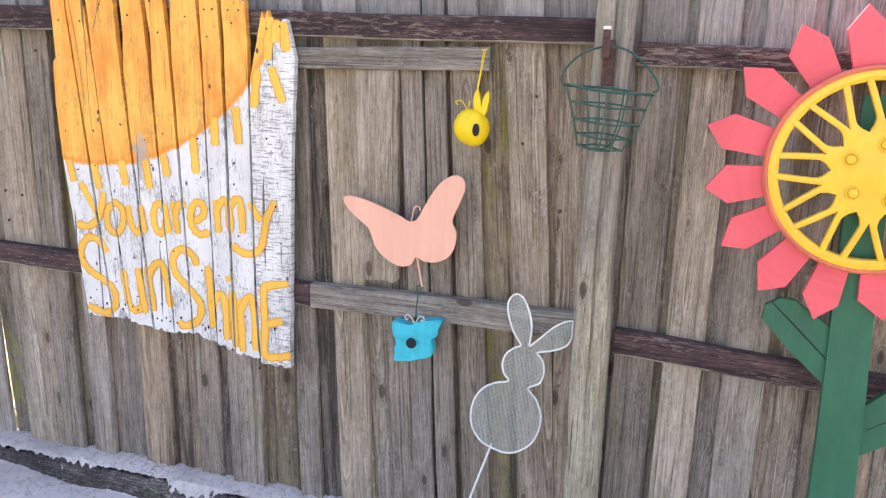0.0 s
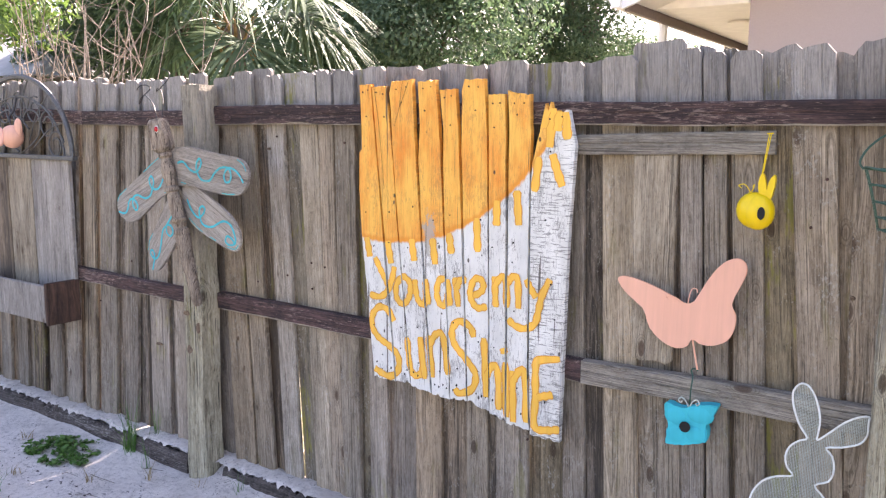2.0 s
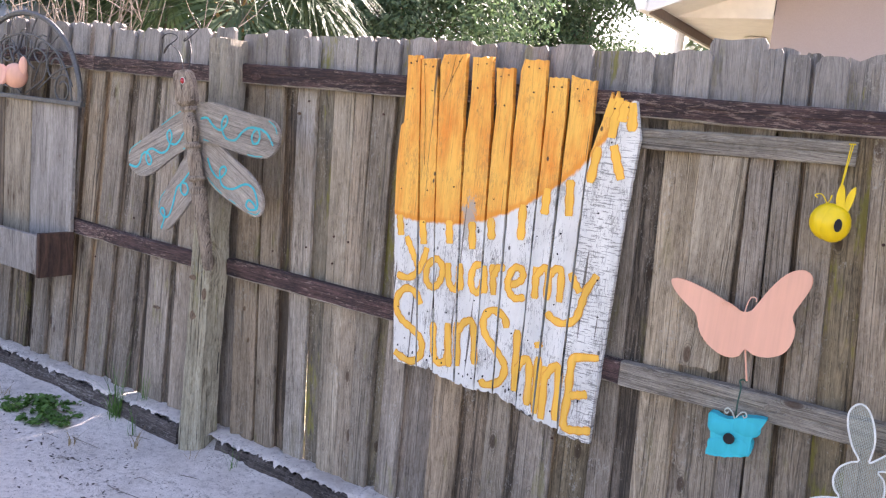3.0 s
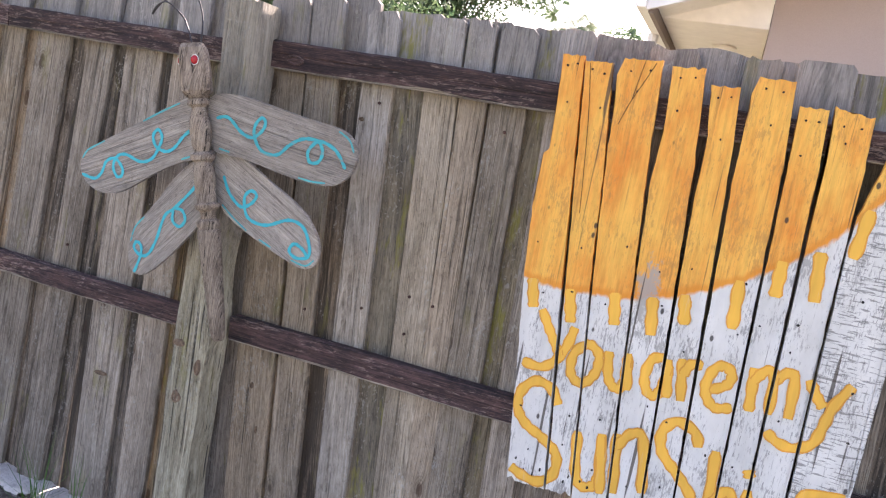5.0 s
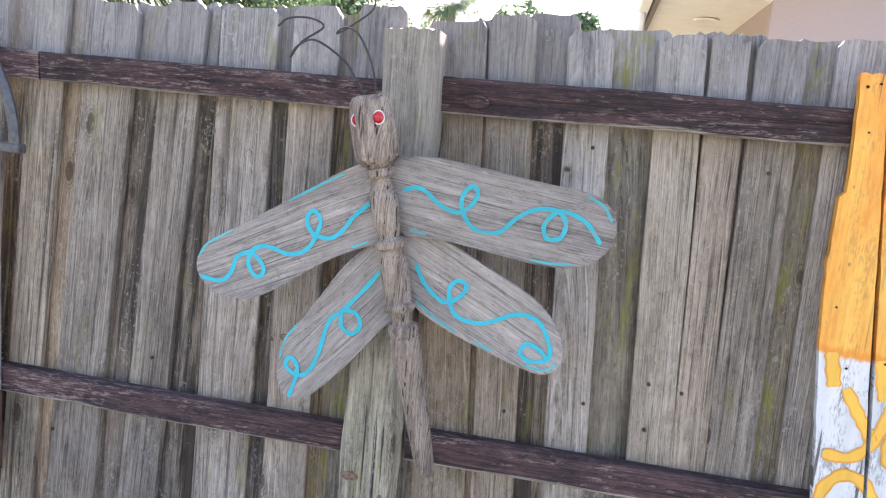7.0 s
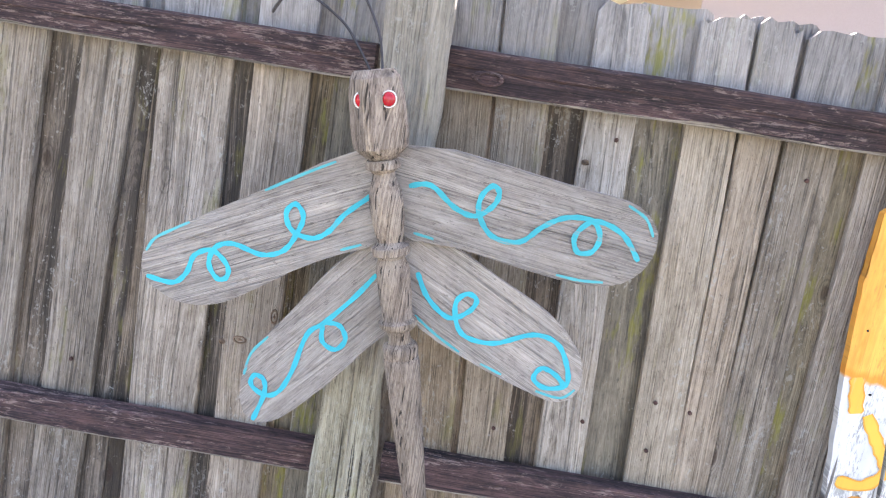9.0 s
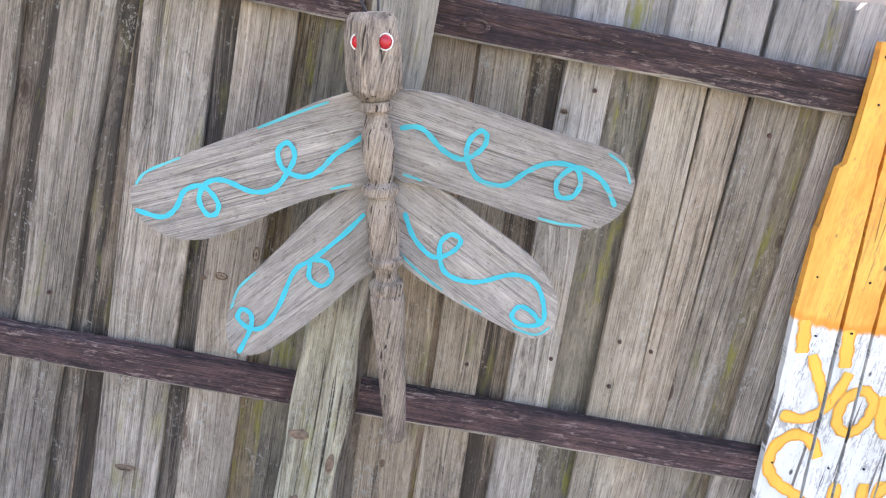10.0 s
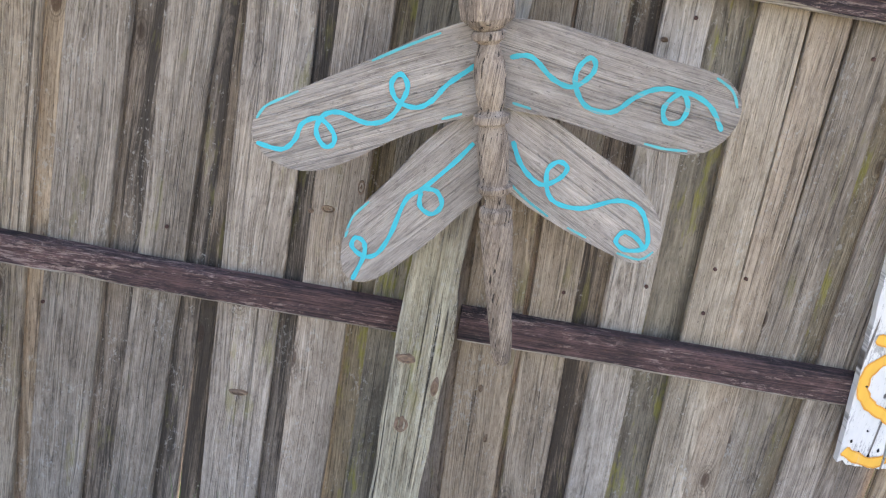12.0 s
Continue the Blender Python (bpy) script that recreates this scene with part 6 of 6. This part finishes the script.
# ---- weeds and litter on the sand ----
def weed_mat(at, rad, count, seed, label):
    r = random.Random(seed)
    bm = bmesh.new()
    for _ in range(count):
        a, q = r.uniform(0, 6.2832), r.random() ** 0.6
        p = Vector((at[0] + rad * q * math.cos(a) * 1.3, at[1] + rad * q * math.sin(a) * 0.8, at[2] + r.uniform(0.0, 0.05) * (1.1 - q)))
        if noise.noise((p.x * 15, p.y * 15, 3.0)) < -0.03 + 0.25 * q - 0.12:
            continue
        n = Vector((r.uniform(-1, 1), r.uniform(-1, 1), 1.2)).normalized()
        u = Matrix.Rotation(r.uniform(0, 6.28), 3, n) @ n.orthogonal().normalized()
        w = n.cross(u)
        s = r.uniform(0.008, 0.017)
        vs = [bm.verts.new(p + c) for c in (-u * s, w * s * 0.6, u * s, -w * s * 0.6)]
        bm.faces.new(vs)
    tagged(part("weed_patch", bm, M_WEED), label, "weed", kind="stuff")


def grass_tuft(at, h, blades, seed, spread=0.5, mat=None, label="thin green grass tuft at the fence foot"):
    r = random.Random(seed)
    bm = bmesh.new()
    for _ in range(blades):
        a = r.uniform(0, 6.2832)
        d = Vector((math.cos(a), math.sin(a), 0))
        w = Vector((-d.y, d.x, 0)) * 0.0022
        ln, le = h * r.uniform(0.5, 1.1), spread * r.uniform(0.2, 1.0)
        p0 = Vector(at) + Vector((r.gauss(0, 0.012), r.gauss(0, 0.012), -0.01))
        prev = None
        for k in range(5):
            q = k / 4
            p = p0 + d * ln * le * q * q + Vector((0, 0, ln * (q - 0.35 * le * q * q)))
            ww = w * (1.05 - q)
            row = (bm.verts.new(p - ww), bm.verts.new(p + ww))
            if prev:
                bm.faces.new((prev[0], prev[1], row[1], row[0]))
            prev = row
    tagged(part("grass_tuft", bm, mat or M_WEED), label, "grass", "grass tufts", kind="stuff")


weed_mat((-0.82, -0.26, 0.0), 0.20, 2200, 1, "low spreading green weed on the sand")
weed_mat((1.98, -0.10, 0.02), 0.04, 120, 2, "small green weed at the fence foot")
weed_mat((1.72, -0.10, 0.0), 0.05, 160, 4, "small green weed at the fence foot")
weed_mat((0.70, -0.30, 0.0), 0.05, 110, 5, "small green weed on the sand")
for i, (x, y, h, nb, sp) in enumerate(((2.02, -0.11, 0.24, 18, 0.35), (1.88, -0.11, 0.12, 14, 0.6), (1.25, -0.10, 0.16, 10, 0.5), (2.10, -0.13, 0.30, 5, 1.2), (-0.48, -0.12, 0.14, 10, 0.5), (0.30, -0.13, 0.15, 9, 0.6), (-0.60, -0.70, 0.12, 16, 0.9), (-0.30, -0.16, 0.16, 8, 0.5), (-0.42, -0.03, 0.30, 12, 0.3), (-0.50, -0.10, 0.34, 26, 0.75), (-0.53, -0.11, 0.26, 14, 1.0))):
    grass_tuft((x, y, 0.01), h, nb, 30 + i, sp)
for i, (x, y) in enumerate(((-0.2, -0.22), (0.12, -0.2), (-0.75, -0.55), (-1.1, -0.3), (-0.4, -0.4))):
    grass_tuft((x, y, 0.005), 0.10, 9, 60 + i, 1.3, M_DRY, "dry straw-coloured grass tuft on the sand")


def litter():
    r = random.Random(9)
    bm = bmesh.new()
    for _ in range(1500):
        x, y = r.uniform(-2.4, 1.4), -0.10 - abs(r.gauss(0, 0.35))
        a, ln = r.uniform(0, 6.2832), r.uniform(0.004, 0.016)
        h = 0.035 * noise.noise((x * 1.3, y * 1.3, 0)) + 0.014 * noise.noise((x * 5, y * 5, 3)) + 0.002
        d, w = Vector((math.cos(a), math.sin(a), r.uniform(0, 0.4))) * ln, Vector((-math.sin(a), math.cos(a), 0)) * ln * 0.35
        p = Vector((x, y, h))
        bm.faces.new([bm.verts.new(q) for q in (p - d, p + w, p + d, p - w + Vector((0, 0, 0.002)))])
    tagged(part("leaf_litter", bm, M_KICK), "scattered brown leaf litter and chips on the sand", "litter", kind="stuff")
    for k in range(14):
        x, y, a = r.uniform(-1.4, 0.5), r.uniform(-0.7, -0.14), r.uniform(-0.6, 0.6)
        ln = r.uniform(0.06, 0.22)
        h = 0.035 * noise.noise((x * 1.3, y * 1.3, 0)) + 0.006
        tw = bmesh.new()
        tube(tw, smooth_line([(x, y, h), (x + ln * 0.5 * math.cos(a), y + ln * 0.5 * math.sin(a), h + 0.02), (x + ln * math.cos(a + 0.3), y + ln * math.sin(a + 0.3), h + 0.004)], False, 3), 0.0022, 5, False, 0.5)
        tagged(part("fallen_twig", tw, M_TWIG), "thin dry fallen twig on the sand", "twig", "fallen twigs")


litter()


# ---- pickets, last ----
LEANS = ((-6.0, 0.05), (-1.0, 0.075), (-0.55, 0.085), (-0.40, 0.03), (-0.06, 0.006), (0.14, -0.05), (0.60, -0.045), (0.80, -0.015), (1.10, -0.008), (1.60, -0.03), (2.20, -0.07), (2.43, -0.085), (2.58, -0.04), (2.75, 0.0), (6.0, 0.0))


def lean_at(x):
    """How far a picket's head stands over from its foot, for each metre of height."""
    for (xa, la), (xb, lb) in zip(LEANS, LEANS[1:]):
        if xa <= x <= xb:
            return la + (lb - la) * (x - xa) / (xb - xa)
    return 0.0


def picket_mesh(w, h, seed, mat):
    """A dog-eared board, worn along its edges, chipped at the head, slightly cupped."""
    r = random.Random(seed)
    bm = bmesh.new()
    c = r.uniform(0.010, 0.020)
    head = [h - c * r.uniform(0.8, 1.5), h - r.uniform(0, 0.006), h - r.uniform(0, 0.010), h - r.uniform(0, 0.007), h - r.uniform(0, 0.008), h - c * r.uniform(0.8, 1.6)]
    if r.random() < 0.3:
        head[r.choice((1, 2, 3, 4))] -= r.uniform(0.008, 0.022)
    us = (-w / 2, -w / 2 + c, -w * 0.14, w * 0.16, w / 2 - c, w / 2)
    cup = r.uniform(-0.0035, 0.0025)
    rows = []
    for i in range(9):
        z = -0.08 + (h - 0.03 + 0.08) * i / 8
        bite = (r.uniform(-0.0016, 0.0016), r.uniform(-0.0016, 0.0016))
        row = [(-w / 2 + bite[0], 0.018, z), (-w / 2 + bite[0], 0.003, z)]
        row += [(u + (0.0025 if j == 0 else -0.0025 if j == 5 else 0.0), cup * (1 - (2 * u / w) ** 2), z if i < 8 else head[j]) for j, u in enumerate(us)]
        row += [(w / 2 + bite[1], 0.003, z), (w / 2 + bite[1], 0.018, z)]
        if i == 8:
            row[1], row[0] = (-w / 2, 0.003, head[0] - 0.002), (-w / 2, 0.018, head[0] - 0.002)
            row[-2], row[-1] = (w / 2, 0.003, head[5] - 0.002), (w / 2, 0.018, head[5] - 0.002)
        rows.append([bm.verts.new(p) for p in row])
    q = len(rows[0])
    for a, b in zip(rows, rows[1:]):
        for j in range(q):
            bm.faces.new((a[j], a[(j + 1) % q], b[(j + 1) % q], b[j]))
    bm.faces.new(rows[0])
    back = [bm.verts.new((u, 0.018, z)) for u, z in zip(us[1:5], head[1:5])]
    top = rows[-1]
    edge = [top[0]] + back + [top[-1]]
    for j in range(5):
        bm.faces.new((top[2 + j], top[3 + j], edge[j + 1], edge[j]))
    bm.faces.new((top[0], top[1], top[2]))
    bm.faces.new((top[7], top[8], top[9]))
    bm.faces.new(edge)
    me = bpy.data.meshes.new("picket")
    bmesh.ops.recalc_face_normals(bm, faces=bm.faces)
    bm.to_mesh(me)
    bm.free()
    me.materials.append(mat)
    return me


def pickets():
    r = random.Random(21)
    shapes = {}

    def stand(x0, x1, y, top, mat, lean=None):
        """A picket whose edges pass x0 and x1 at 1.5 m."""
        w = round((x1 - x0) / 0.004) * 0.004
        key = (w, round(top / 0.01), r.randrange(3), mat.name)
        if key not in shapes:
            shapes[key] = picket_mesh(w, key[1] * 0.01, 100 * len(shapes) + key[2], mat)
        ob = new("picket", shapes[key])
        ob.parent = FENCE
        m = (x0 + x1) / 2
        lean = lean_at(m) + r.uniform(-0.004, 0.004) if lean is None else lean
        ob.location = (m - 1.5 * lean, y, 0.0)
        ob.rotation_euler = (0, math.atan(lean), radians(r.uniform(-1.6, 1.6)))

    fronts = []
    x = -0.935 - 0.172 * 24
    while x < -1.0:
        fronts.append((x + r.uniform(-0.008, 0.006), x + 0.106 + r.uniform(-0.008, 0.012)))
        x += 0.172
    fronts += [(-0.935, -0.841), (-0.791, -0.660), (-0.593, -0.488), (-0.441, -0.301), (-0.263, -0.150), (-0.108, 0.0)]
    fronts += [(0.066, 0.192), (0.200, 0.300), (0.367, 0.463), (0.553, 0.648), (0.653, 0.731), (0.738, 0.838), (0.889, 0.980)]
    fronts += [(1.113, 1.230), (1.332, 1.415), (1.445, 1.570), (1.690, 1.765), (1.829, 1.935), (2.070, 2.132), (2.138, 2.200), (2.214, 2.299), (2.376, 2.483), (2.523, 2.615)]
    fronts += [(2.725, 2.838), (2.862, 2.965), (3.022, 3.130), (3.165, 3.240)]
    x = 3.30
    while x < 5.2:
        fronts.append((x, x + 0.12 + r.uniform(-0.01, 0.01)))
        x += 0.185
    pale, tan = (0.553, 1.829, 2.862, 3.022, 0.367), (0.653, 2.376, 2.523, -0.263, 1.113)
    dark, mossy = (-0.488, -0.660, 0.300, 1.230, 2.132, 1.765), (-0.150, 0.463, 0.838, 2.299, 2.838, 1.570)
    for i, (a, b) in enumerate(fronts):
        level = 1.797 + (0.035 * min(1.0, (-0.7 - a) / 1.4) if a < -0.7 else 0.0) + r.uniform(-0.008, 0.012)
        if 2.6 < a:
            level -= 0.01
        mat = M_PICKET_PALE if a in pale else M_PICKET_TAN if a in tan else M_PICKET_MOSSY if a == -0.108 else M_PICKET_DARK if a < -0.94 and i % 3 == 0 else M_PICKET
        stand(a, b, r.uniform(-0.001, 0.006), level, mat)
        if i + 1 < len(fronts):
            c = fronts[i + 1][0]
            gap = c - b
            lap = min(0.022, (0.145 - gap) / 2) if gap < 0.13 else 0.012
            if gap < 0.01:
                lap = 0.03
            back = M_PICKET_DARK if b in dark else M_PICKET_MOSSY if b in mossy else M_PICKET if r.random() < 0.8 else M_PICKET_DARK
            tall = 1.838 if b == 1.935 else level + r.uniform(-0.012, 0.014)
            if b == -0.488:                 # two dark boards that part towards the foot
                stand(b - 0.05, b + 0.030, 0.0275, tall, back, 0.059)
                stand(b + 0.022, c + 0.04, 0.0275, tall, back, 0.049)
            elif b == 0.463:
                stand(b - 0.022, c + 0.03, 0.0275, tall, back, lean_at(0.415) - 0.017)
            elif b == 0.0:                  # a short board behind the crooked post
                stand(b - 0.10, c + 0.022, 0.0275, 1.62, back, lean_at(0.13))
            else:
                stand(b - lap, c + lap, 0.0275, tall, back, (lean_at(b) + lean_at(c)) / 2)


pickets()
